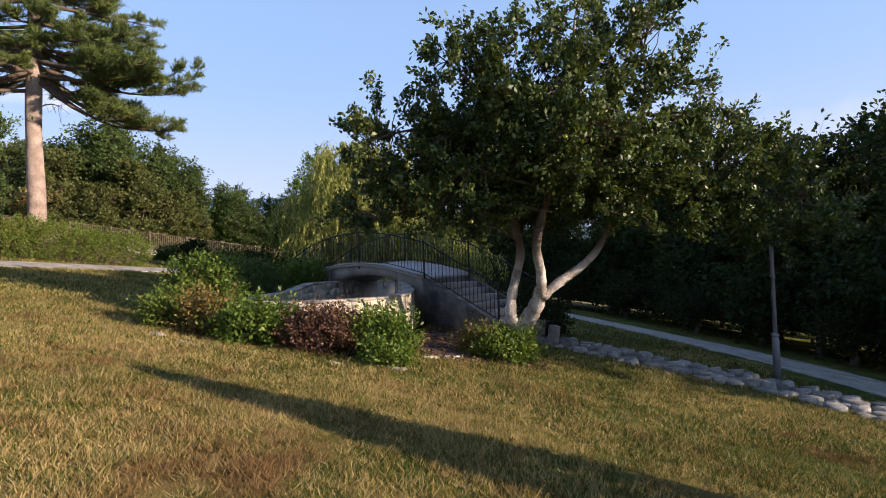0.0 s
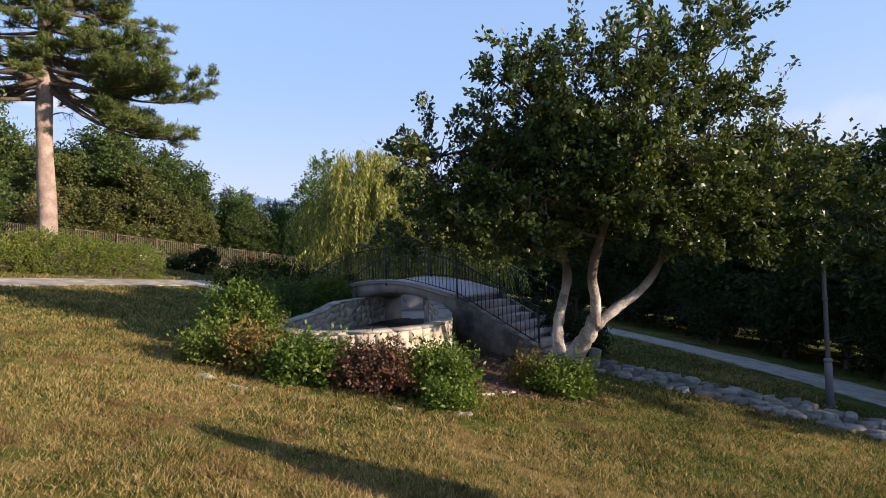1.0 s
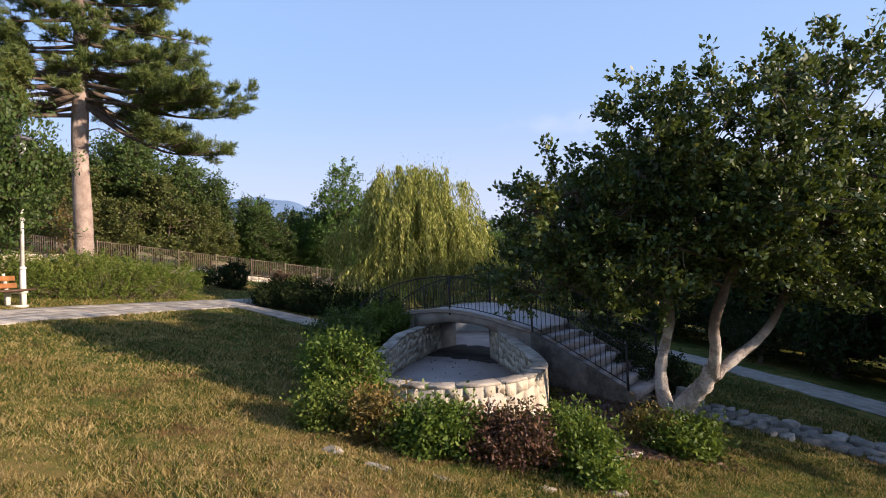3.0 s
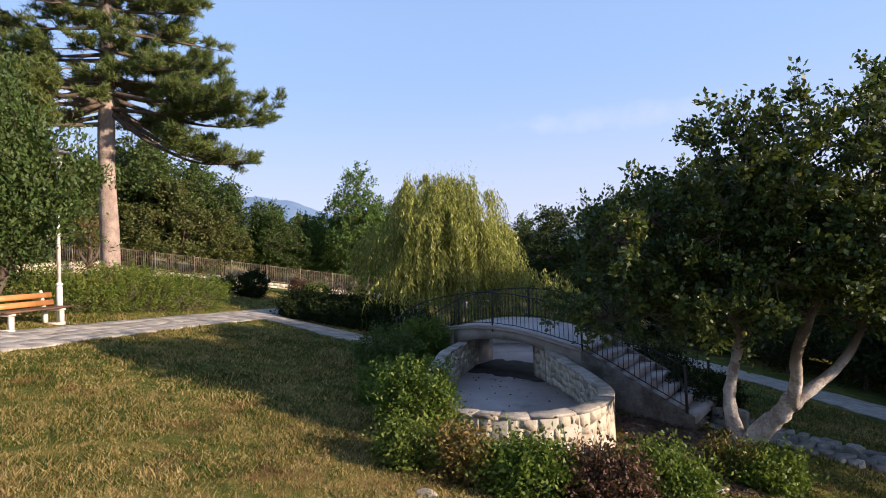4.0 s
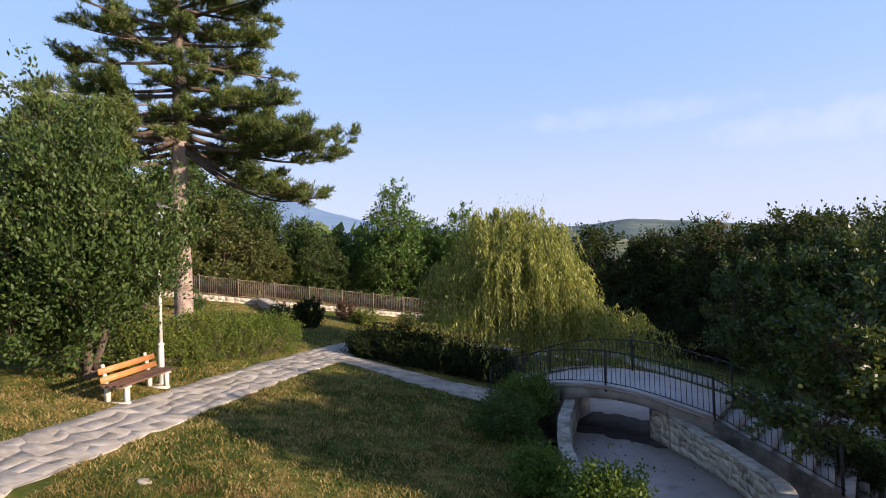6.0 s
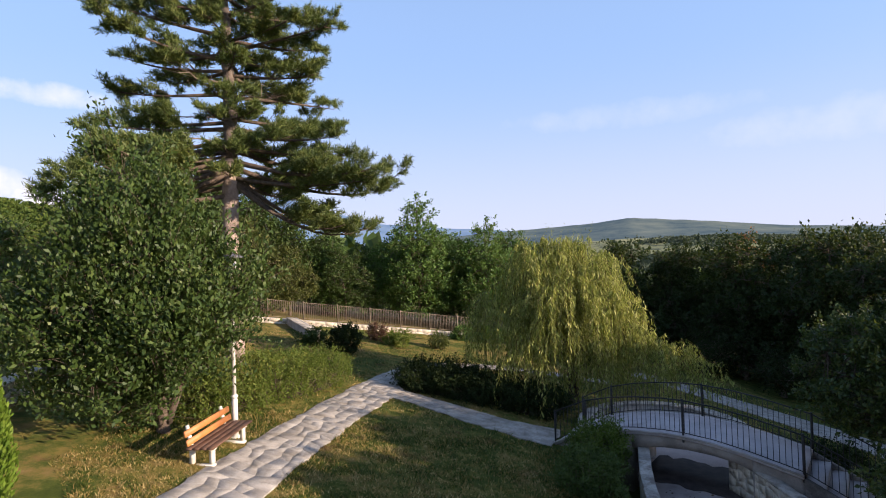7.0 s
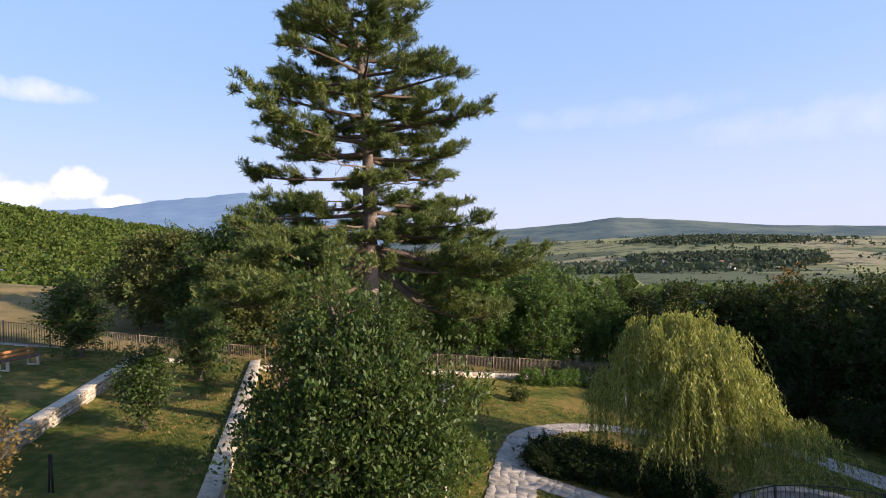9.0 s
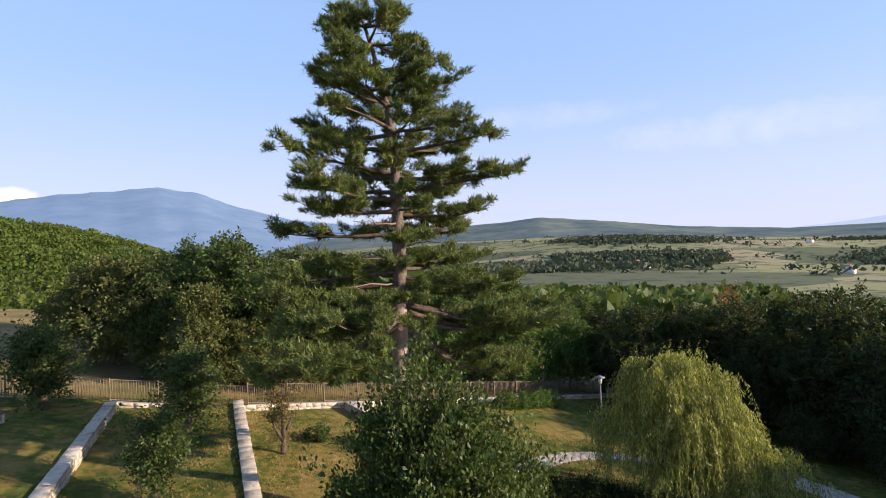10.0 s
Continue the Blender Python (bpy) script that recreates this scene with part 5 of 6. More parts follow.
# the one at (16.8, 12.3) is likewise unseen, its height set for shade
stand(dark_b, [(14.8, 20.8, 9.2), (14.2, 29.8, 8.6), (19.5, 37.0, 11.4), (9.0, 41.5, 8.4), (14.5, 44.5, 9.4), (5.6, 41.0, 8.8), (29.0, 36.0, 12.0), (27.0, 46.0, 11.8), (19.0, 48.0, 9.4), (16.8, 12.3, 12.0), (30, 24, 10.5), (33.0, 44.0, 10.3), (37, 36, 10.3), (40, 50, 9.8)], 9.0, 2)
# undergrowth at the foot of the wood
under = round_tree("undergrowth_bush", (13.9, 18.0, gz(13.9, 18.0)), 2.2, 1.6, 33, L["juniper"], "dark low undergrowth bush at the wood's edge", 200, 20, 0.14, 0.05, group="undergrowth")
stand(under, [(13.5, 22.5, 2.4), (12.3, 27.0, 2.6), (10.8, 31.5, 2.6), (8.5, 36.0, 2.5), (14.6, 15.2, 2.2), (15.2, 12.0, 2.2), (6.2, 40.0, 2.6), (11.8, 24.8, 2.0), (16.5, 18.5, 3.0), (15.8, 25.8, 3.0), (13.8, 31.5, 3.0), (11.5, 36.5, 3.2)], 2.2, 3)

ash = spire_tree("ash_tree", (-10.1, 42.5, gz(-10.1, 42.5)), 10.0, 3.0, 41, L["ash"], "fresh green young tree behind the fence", group="trees behind the fence")
stand(ash, [(-4.8, 43.0, 9.0), (-6.9, 44.2, 7.6), (-13.0, 43.2, 6.2), (-1.8, 45.5, 8.4), (1.5, 46.5, 7.8), (-8.4, 46.5, 8.2), (-16.5, 41.5, 5.8)], 10.0, 4)
green_a = round_tree("broadleaf_tree", (-23.0, 43.5, gz(-23.0, 43.5)), 8.5, 3.0, 51, L["wood"], "green broadleaf tree behind the fence", group="trees behind the fence")
stand(green_a, [(-20.0, 40.5, 7.2), (-17.2, 42.5, 6.2), (-14.6, 44.5, 5.8), (-12.0, 47.0, 6.0), (-24.5, 38.8, 9.2), (-28.5, 37.8, 7.2), (-27.5, 43.0, 9.0), (-32.0, 42.0, 7.6), (3.5, 50.0, 8.5), (-2.5, 50.5, 8.6), (-18.5, 46.5, 6.4), (-22.0, 41.0, 8.4), (-26.0, 40.5, 9.4), (-30.0, 44.5, 8.6), (-15.5, 40.8, 5.4), (-11.6, 44.8, 6.0)], 8.5, 5)
olive_a = round_tree("broadleaf_tree", (-30.8, 39.2, gz(-30.8, 39.2)), 7.2, 3.2, 52, L["olive"], "olive green broadleaf tree behind the fence", group="trees behind the fence")
stand(olive_a, [(-26.2, 35.8, 6.2), (-21.8, 37.3, 6.4), (-34.5, 41.0, 6.8), (-19.0, 38.6, 5.0), (-23.8, 36.0, 4.4), (-38, 46, 5.2)], 7.2, 6)
red_tree = round_tree("russet_tree", (17.8, 46.6, gz(17.8, 46.6)), 11.9, 2.3, 53, L["orange"], "tree with orange autumn leaves above the wood", 620, 18, 0.24)

# low trees of the upper lawns
young = round_tree("young_fruit_tree", (-23.5, 20.6, gz(-23.5, 20.6)), 2.5, 0.85, 61, L["wood"], "young fruit tree with slim trunk on the terrace", 420, 18, 0.12, 0.35, group="young fruit trees")
stand(young, [(-31.0, 29.0, 3.4), (-24.6, 27.6, 3.2)], 2.5, 7)
sparse = round_tree("young_fruit_tree", (-20.3, 26.1, gz(-20.3, 26.1)), 3.0, 0.9, 62, L["gold"], "young fruit tree with yellowing leaves and limewashed trunk", 110, 14, 0.12, 0.4, group="young fruit trees")
stand(sparse, [(-23.6, 14.4, 2.4)], 3.0, 8)


# ---- shrubs and hedges ----
def shrub(name, place, lobes, n, leaf, mat, label, seed, width=0.5, category="shrub", upright=0.4, sprigs=0.26, group=""):
    """A bush: many stems from the ground, and leaves set along sprigs over the whole body."""
    r = np.random.default_rng(seed)
    t = thing(name, place, label, category, group)
    stems = Geo()
    n, leaf = int(n * 2.1), leaf * 1.3
    k = max(40, n // 24)
    p, d = lobe_points(lobes, k, r, 0.62)
    x0, y0 = place[0], place[1]
    for q in p:
        q[2] = max(q[2], gz(x0 + q[0], y0 + q[1]) - place[2] + 0.03)
    pos, way = [], []
    for q, dd in zip(p, d):
        foot = np.array([q[0] * 0.55, q[1] * 0.55, 0])
        foot[2] = gz(x0 + foot[0], y0 + foot[1]) - place[2] - 0.03
        if r.random() < 0.45:
            stems.tube(curve_to(foot, q, r, 0.08, 4), [0.011, 0.009, 0.006, 0.003], 3, False)
        w = unit(dd * 0.8 + r.normal(size=3) * 0.4 + np.array([0, 0, upright]))
        m = int(n / k * r.uniform(0.6, 1.4)) + 2
        u = r.random((m, 1))
        pos.append(q + w * (u - 0.4) * sprigs * r.choice([0.5, 0.8, 1.1, 1.5, 2.2]) + r.normal(size=(m, 3)) * 0.05)
        way.append(w * 0.5 + r.normal(size=(m, 3)) * 0.7)
    part("stemwork", stems, M["bark"], t)
    part("foliage", Geo().quads(leaf_quads(np.concatenate(pos), np.concatenate(way), leaf, width, 0.3, r)), mat, t)
    return t


def bush_at(name, x, y, rx, ry, h, n, leaf, mat, label, seed, **kw):
    lobes = [(0, 0, h * 0.45, rx, ry, h * 0.5), (rx * 0.35, -ry * 0.2, h * 0.4, rx * 0.6, ry * 0.7, h * 0.45), (-rx * 0.4, ry * 0.1, h * 0.38, rx * 0.6, ry * 0.7, h * 0.42)]
    return shrub(name, (x, y, gz(x, y)), lobes, n, leaf, mat, label, seed, **kw)


# bed in front of the basin
bush_at("shrub", -4.2, 9.3, 0.58, 0.58, 1.2, 4800, 0.055, L["bush"], "rounded bright green shrub in the basin bed", 71)
bush_at("shrub", -4.25, 8.1, 0.4, 0.4, 0.5, 1800, 0.05, L["hedge"], "small olive shrub at the bed's edge", 72)
bush_at("shrub", -3.55, 7.8, 0.28, 0.28, 0.68, 1300, 0.05, L["gold"], "upright shrub with yellowing leaves", 73)
bush_at("shrub", -2.8, 7.8, 0.6, 0.48, 0.52, 4600, 0.055, L["bush"], "bright green spreading shrub before the basin", 74)
bush_at("shrub", -1.85, 7.7, 0.6, 0.48, 0.57, 4600, 0.048, L["red"], "russet brown barberry shrub before the basin", 75)
bush_at("shrub", -1.0, 7.85, 0.48, 0.48, 0.64, 3800, 0.055, L["bush"], "bright green shrub with a leafy outline", 76)
bush_at("shrub", -0.85, 7.25, 0.3, 0.26, 0.25, 1300, 0.05, L["bush"], "low green shrub at the bed's corner", 77)
bush_at("shrub", 1.0, 9.05, 0.5, 0.42, 0.5, 3200, 0.055, L["bush"], "green shrub at the foot of the apple tree", 78)
bush_at("shrub", 0.62, 9.35, 0.34, 0.34, 0.48, 1500, 0.05, L["gold"], "thin reddish-yellow shrub beside the trunk", 79)
# around the bridge head
bush_at("shrub", -4.85, 11.2, 0.45, 0.7, 0.62, 4200, 0.055, L["bush"], "bright green shrub against the basin wall", 80)
bush_at("shrub", -5.1, 13.9, 0.7, 0.8, 1.05, 4200, 0.055, L["wood"], "dark green shrub by the bridge head", 81)
bush_at("shrub", -4.3, 15.9, 0.75, 0.7, 1.3, 4000, 0.06, L["bush"], "leafy green shrub beside the bridge end", 82)
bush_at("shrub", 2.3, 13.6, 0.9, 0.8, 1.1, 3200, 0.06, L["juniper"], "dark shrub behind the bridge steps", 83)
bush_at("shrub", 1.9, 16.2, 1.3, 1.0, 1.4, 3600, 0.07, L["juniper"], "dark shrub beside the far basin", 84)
# hedges along the path
hedge_lobes = [(f * 2.4 * 0.44 - 0.3, f * 2.4, 0.5 - f * 0.16 + 0.12 * math.cos(f * 4.5), 1.15, 1.05, 0.82) for f in np.linspace(-1, 1, 6)]
shrub("low_hedge", (-13.65, 18.4, gz(-13.65, 18.4)), hedge_lobes, 26000, 0.068, L["hedge"], "low spreading yellow-green hedge beside the path", 91, 0.36, "hedge", 0.4, 0.26)
lob2 = [(-2.5, 0.9, 0.72, 1.0, 1.2, 0.6), (-1.3, 0.5, 0.65, 1.1, 1.2, 0.6), (-0.1, 0.0, 0.45, 1.1, 1.1, 0.55), (1.0, -0.6, 0.3, 1.0, 0.9, 0.5), (1.9, -1.2, 0.2, 0.8, 0.8, 0.45)]
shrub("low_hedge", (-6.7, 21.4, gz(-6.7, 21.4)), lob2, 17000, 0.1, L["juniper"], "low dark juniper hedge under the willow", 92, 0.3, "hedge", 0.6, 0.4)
lob3 = [(f, f * 0.45, 0.45 - f * 0.15, 0.9, 0.75, 0.55) for f in np.linspace(-2.0, 2.0, 5)]
shrub("low_hedge", (-4.9, 38.6, gz(-4.9, 38.6)), lob3, 6000, 0.1, L["ash"], "green hedge before the back fence", 93, category="hedge")
bush_at("shrub", -13.2, 27.6, 0.8, 0.7, 1.35, 2600, 0.09, L["juniper"], "dark upright shrub by the path", 94)
bush_at("shrub", -14.9, 28.3, 0.6, 0.6, 0.8, 1200, 0.09, L["wood"], "low shrub by the short wall", 95)
bush_at("rose_bush", -10.9, 31.5, 0.7, 0.6, 0.9, 1100, 0.09, L["hedge"], "straggly rose bush on the dry bed", 96)
bush_at("rose_bush", -8.6, 32.6, 0.6, 0.6, 0.9, 900, 0.09, L["olive"], "thin rose bush on the dry bed", 97)
bush_at("rose_bush", -12.2, 32.6, 0.6, 0.5, 1.0, 900, 0.09, L["red"], "brown rose bush near the back wall", 98)
bush_at("shrub", -19.0, 28.0, 0.6, 0.5, 0.7, 900, 0.08, L["wood"], "low green shrub on the terrace", 99)


# columnar thujas
def thuja(x, y, h, w, seed, label):
    r = np.random.default_rng(seed)
    t = thing("thuja", (x, y, gz(x, y)), label, "conifer")
    n = 9000
    u = r.random(n) ** 0.75
    a = r.uniform(0, 6.28, n)
    rad = w * np.interp(u, [0, 0.12, 0.35, 0.7, 0.92, 1], [0.8, 1, 0.95, 0.55, 0.18, 0.03]) * (0.72 + 0.3 * r.random(n)) * (1 + 0.12 * np.sin(a * 5 + u * 21))
    pos = np.stack([rad * np.cos(a), rad * np.sin(a), u * h + 0.03], 1)
    way = np.stack([np.cos(a) * 0.45, np.sin(a) * 0.45, np.ones(n)], 1) + r.normal(size=(n, 3)) * 0.3
    part("trunk", Geo().tube([(0, 0, -0.1), (0, 0, h * 0.5), (0, 0, h * 0.9)], [0.06, 0.04, 0.01], 6), M["bark"], t)
    part("foliage", Geo().quads(leaf_quads(pos, way, 0.1, 0.4, 0.2, r)), L["thuja"], t)


thuja(-15.5, 9.97, 2.85, 0.42, 101, "bright green columnar thuja on the lawn")
thuja(3.6, 2.85, 3.05, 0.5, 102, "columnar thuja throwing a long shadow over the lawn")


# ---- far woods, houses ----
def far_wood():
    r = np.random.default_rng(44)
    n = 6000
    az = np.radians(r.uniform(-52, -10, n))
    rad = np.sqrt(r.uniform(85 ** 2, 430 ** 2, n))
    x, y = -12 + rad * np.sin(az), 3 + rad * np.cos(az)
    keep = ~((rad < 120) & (r.random(n) < 0.3))
    x, y, rad = x[keep], y[keep], rad[keep]
    m = 64
    h = r.uniform(3, 6.2, len(x)) * np.interp(rad, [85, 200], [0.8, 1])
    d = unit(r.normal(size=(len(x), m, 3)))
    d[..., 2] = np.abs(d[..., 2]) * 0.9 - 0.1
    pos = np.stack([x, y, ground(x, y)], 1)[:, None, :] + d * np.stack([h * 0.5, h * 0.5, h], 1)[:, None, :] * r.uniform(0.75, 1.0, (len(x), m, 1))
    s = np.repeat(h * 0.19, m)
    q = leaf_quads(pos.reshape(-1, 3), (d + r.normal(size=d.shape) * 0.5).reshape(-1, 3), s, 0.9, 0.3, r)
    single("far_wood", Geo().quads(q), L["hill"], "sunlit green woods on the hill beyond the meadow", "woods", kind="stuff")
    n = 3000
    az = np.radians(r.uniform(-12, 62, n))
    rad = np.sqrt(r.uniform(75 ** 2, 260 ** 2, n))
    x, y = -12 + rad * np.sin(az), 3 + rad * np.cos(az)
    clear = (rad > 150) & (np.abs(np.degrees(az) - 47) < 6)
    x, y = x[~clear], y[~clear]
    h = r.uniform(6.5, 11.5, len(x))
    d = unit(r.normal(size=(len(x), m, 3)))
    d[..., 2] = np.abs(d[..., 2]) * 0.9 - 0.1
    pos = np.stack([x, y, ground(x, y)], 1)[:, None, :] + d * np.stack([h * 0.55, h * 0.55, h], 1)[:, None, :] * r.uniform(0.75, 1.0, (len(x), m, 1))
    q = leaf_quads(pos.reshape(-1, 3), (d + r.normal(size=d.shape) * 0.5).reshape(-1, 3), np.repeat(h * 0.26, m), 0.9, 0.3, r)
    single("valley_wood", Geo().quads(q), L["wood"], "dark green woods falling to the valley", "woods", kind="stuff")
    n = 60000
    az = np.radians(r.uniform(-16, 66, n))
    rad = np.sqrt(r.uniform(520 ** 2, 1900 ** 2, n))
    x, y = -12 + rad * np.sin(az), 3 + rad * np.cos(az)
    deg = np.degrees(az)
    grove = np.sin(x * 0.008 + 1.0 + np.sin(y * 0.006)) + np.sin(y * 0.0085 + x * 0.003) + r.normal(size=n) * 0.3 > 0.95
    dark_wood = (np.abs(deg - 29 + (rad - 1250) * 0.004) < 8) & (rad > 1000 + 50 * np.sin(deg)) & (rad < 1170)
    village = (np.abs(rad - 880) < 110) & (deg > 15) & (deg < 36) & (r.random(n) < 0.35)
    row = (np.abs(np.sin(x * 0.013 + y * 0.004)) < 0.03) & (r.random(n) < 0.8)
    keep = dark_wood | ((grove | village | row) & (r.random(n) < 0.4))
    x, y = x[keep], y[keep]
    m = 9
    h = r.uniform(5, 9, len(x))
    d = unit(r.normal(size=(len(x), m, 3)))
    d[..., 2] = np.abs(d[..., 2])
    pos = np.stack([x, y, ground(x, y)], 1)[:, None, :] + d * np.stack([h * 0.75, h * 0.75, h * 0.8], 1)[:, None, :]
    q = leaf_quads(pos.reshape(-1, 3), (d + r.normal(size=d.shape) * 0.5).reshape(-1, 3), np.repeat(h * 0.8, m), 0.9, 0.3, r)
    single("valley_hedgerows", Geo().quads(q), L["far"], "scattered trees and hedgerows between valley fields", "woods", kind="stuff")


far_wood()


def house(x, y, w, d, h, turn, label):
    t = thing("village_house", (x, y, gz(x, y) - 0.3), label, "house", "village houses", turn)
    part("wall", Geo().box((-w / 2, -d / 2, 0), (w / 2, d / 2, h)), M["render_white"], t)
    e, rise = 0.5, d * 0.42
    v = [(-w / 2 - e, -d / 2 - e, h - 0.2), (w / 2 + e, -d / 2 - e, h - 0.2), (w / 2 + e, 0, h + rise), (-w / 2 - e, 0, h + rise), (-w / 2 - e, d / 2 + e, h - 0.2), (w / 2 + e, d / 2 + e, h - 0.2)]
    up = [(a, b, c + 0.25) for a, b, c in v]
    part("roof", Geo().add(v + up, [(0, 1, 2, 3), (3, 2, 5, 4), (9, 8, 7, 6), (10, 11, 8, 9), (0, 6, 7, 1), (4, 5, 11, 10), (0, 3, 9, 6), (3, 4, 10, 9), (1, 7, 8, 2), (2, 8, 11, 5)]), M["roof"], t)
    g = Geo().add([(-w / 2 + 0.01, -d / 2, h), (-w / 2 + 0.01, d / 2, h), (-w / 2 + 0.01, 0, h + rise - 0.2)], [(0, 1, 2)])
    g.add([(w / 2 - 0.01, -d / 2, h), (w / 2 - 0.01, d / 2, h), (w / 2 - 0.01, 0, h + rise - 0.2)], [(0, 2, 1)])
    part("gable", g, M["render_white"], t)
    for i in (-0.28, 0.28):
        for zz in (1.2, h - 1.9):
            part("window", Geo().box((i * w - 0.6, -d / 2 - 0.04, zz), (i * w + 0.6, -d / 2 + 0.06, zz + 1.3)), M["pane"], t)
    part("chimney", Geo().box((w * 0.2, -0.4, h + rise * 0.5), (w * 0.2 + 0.7, 0.3, h + rise + 1.0)), M["roof"], t)


for a, r0, w, d, h, turn in ((47.0, 560, 9, 8, 4.5, 30), (18.9, 800, 12, 9, 5, 20), (20.4, 860, 11, 9, 5, 80), (19.6, 900, 11, 9, 5, 35), (24.5, 980, 10, 9, 5, 60), (30.4, 860, 12, 9, 5, 25), (31.1, 900, 11, 9, 5, 70), (29.6, 940, 10, 9, 5, 15),
                             (34.2, 880, 11, 8, 5, 40), (-9.0, 1000, 12, 10, 6, 30), (-8.2, 1020, 12, 9, 6, 60), (44.5, 1500, 14, 10, 6, 20)):
    house(-12 + r0 * math.sin(radians(a)), 3 + r0 * math.cos(radians(a)), w, d, h, turn, "white village house with red tiled roof in the valley")


# ---- garden furniture ----
def build_bench(place, turn):
    """The sitter looks along +x; length along y."""
    t = thing("park_bench", place, "park bench with orange back slats and white concrete legs", "bench", "park benches", turn)
    for y in (-0.7, 0.7):
        leg = Geo()
        leg.box((-0.34, y - 0.05, 0.0), (0.22, y + 0.05, 0.07), 0.012)
        leg.box((0.12, y - 0.05, 0.07), (0.2, y + 0.05, 0.36), 0.012)
        leg.box((-0.3, y - 0.05, 0.07), (-0.22, y + 0.05, 0.36), 0.012)
        leg.box((-0.34, y - 0.05, 0.36), (0.24, y + 0.05, 0.42), 0.012)
        part("leg", leg, M["bench_leg"], t)
        up = Geo().tube([(-0.27, y, 0.3), (-0.3, y, 0.55), (-0.37, y, 0.86)], [0.055, 0.05, 0.045], 4)
        part("back_support", up, M["bench_leg"], t)
    for i, x in enumerate((-0.22, -0.065, 0.09, 0.225)):
        part("seat_slat", Geo().box((x - 0.068, -0.93, 0.424), (x + 0.068, 0.93, 0.465), 0.008), M["seat_wood"], t, "dark weathered seat slat")
    for k, (x, z) in enumerate(((-0.245, 0.56), (-0.29, 0.74))):
        g = Geo().box((-0.02, -0.93, -0.065), (0.02, 0.93, 0.065), 0.008)
        part("back_slat", g, M["bench_wood"], t, "orange varnished back slat", at=pose(x, 0, z, 0, -12, 0))
    return t


bench = build_bench((-13.27, 13.45, gz(-13.2, 13.45)), -4)
bench_b = copy_thing(bench, pose(-31.6, 25.9, gz(-31.6, 25.9), 0, 0, -10))


def build_lamp(place, mat, label, h=4.35):
    t = thing("street_lamp", place, label, "lamp post", "park lamps")
    part("base_plate", Geo().tube([(0, 0, -0.1), (0, 0, 0.03)], [0.13, 0.12], 12), mat, t)
    part("lower_pole", Geo().tube([(0, 0, 0.03), (0, 0, 0.9), (0, 0, 0.96)], [0.075, 0.07, 0.05], 12), mat, t, smooth=False)
    part("collar", Geo().tube([(0, 0, 0.93), (0, 0, 0.96), (0, 0, 0.99), (0, 0, 1.02)], [0.06, 0.082, 0.082, 0.05], 12), mat, t)
    part("pole", Geo().tube([(0, 0, 0.98), (0, 0, h - 0.42)], [0.046, 0.034], 10), mat, t)
    part("clamp", Geo().tube([(0, 0, 2.2), (0, 0, 2.27)], 0.055, 10), mat, t)
    part("shade", Geo().tube([(0, 0, h - 0.44), (0, 0, h - 0.38), (0, 0, h - 0.05)], [0.05, 0.09, 0.14], 14), M["glass"], t, "frosted lamp glass")
    part("cap", Geo().tube([(0, 0, h - 0.05), (0, 0, h - 0.02), (0, 0, h + 0.06), (0, 0, h + 0.1)], [0.3, 0.3, 0.12, 0.02], 16), M["lamp_grey"], t, "flat round lamp hood")
    return t


build_lamp((-13.4, 14.55, gz(-13.4, 14.55)), M["lamp_white"], "pale park lamp post beside the bench")
build_lamp((7.1, 11.35, gz(7.1, 11.35)), M["lamp_grey"], "grey park lamp post on the lower lawn")
build_lamp((-31.3, 24.3, gz(-31.3, 24.3)), M["lamp_white"], "pale park lamp post on the upper lawn")
build_lamp((-2.2, 33.0, gz(-2.2, 33.0)), M["lamp_grey"], "park lamp post behind the willow", 3.6)


def stub_post(x, y):
    t = thing("sapling_stake", (x, y, gz(x, y)), "pair of thin black stakes in the lawn", "stake")
    for dx in (-0.05, 0.05):
        part("stake", Geo().tube([(dx, 0, -0.1), (dx * 0.5, 0, 0.95)], 0.025, 6), M["stub"], t)


stub_post(-23.3, 15.9)


# garden fence on the back wall
def build_fence():
    line = FENCE_LINE
    s = np.concatenate(([0], np.cumsum(np.hypot(*np.diff(line, axis=0).T))))
    bar = Geo().box((-0.012, -0.012, 0), (0.012, 0.012, 1.0)).mesh("baluster", M["fence_paint"])
    post = Geo().box((-0.03, -0.03, -0.05), (0.03, 0.03, 1.2), 0.005).mesh("post", M["fence_paint"])
    first, u, fall = None, 0.0, -0.157
    while u < s[-1] - 1.0:
        w = 2.15
        a = np.array([np.interp(u, s, line[:, 0]), np.interp(u, s, line[:, 1])])
        b = np.array([np.interp(u + w, s, line[:, 0]), np.interp(u + w, s, line[:, 1])])
        ang = math.degrees(math.atan2(b[1] - a[1], b[0] - a[0]))
        z = z_back(*a)[1] - 0.03
        if first is None:
            # panels rake down with the slope, bars upright
            first = thing("fence_panel", (*a, z), "brown iron fence panel of thin upright bars", "fence", "garden fence", ang)
            part("post", post, None, first, at=(0, 0, 0))
            for h in (0.12, 1.12):
                rows = [(x, y, h + x * fall + dz) for x in (0.03, 2.12) for y, dz in ((-0.014, -0.015), (0.014, -0.015), (0.014, 0.015), (-0.014, 0.015))]
                part("rail", Geo().add(rows, [(j, 4 + j, 4 + (j + 1) % 4, (j + 1) % 4) for j in range(4)] + [(3, 2, 1, 0), (4, 5, 6, 7)]), M["fence_paint"], first)
            for k in range(17):
                x = 0.12 + k * 0.1175
                part("baluster", bar, None, first, at=(x, 0, 0.125 + x * fall))
        else:
            copy_thing(first, pose(*a, z, 0, 0, ang))
        u += w


build_fence()

# ---- grass ----


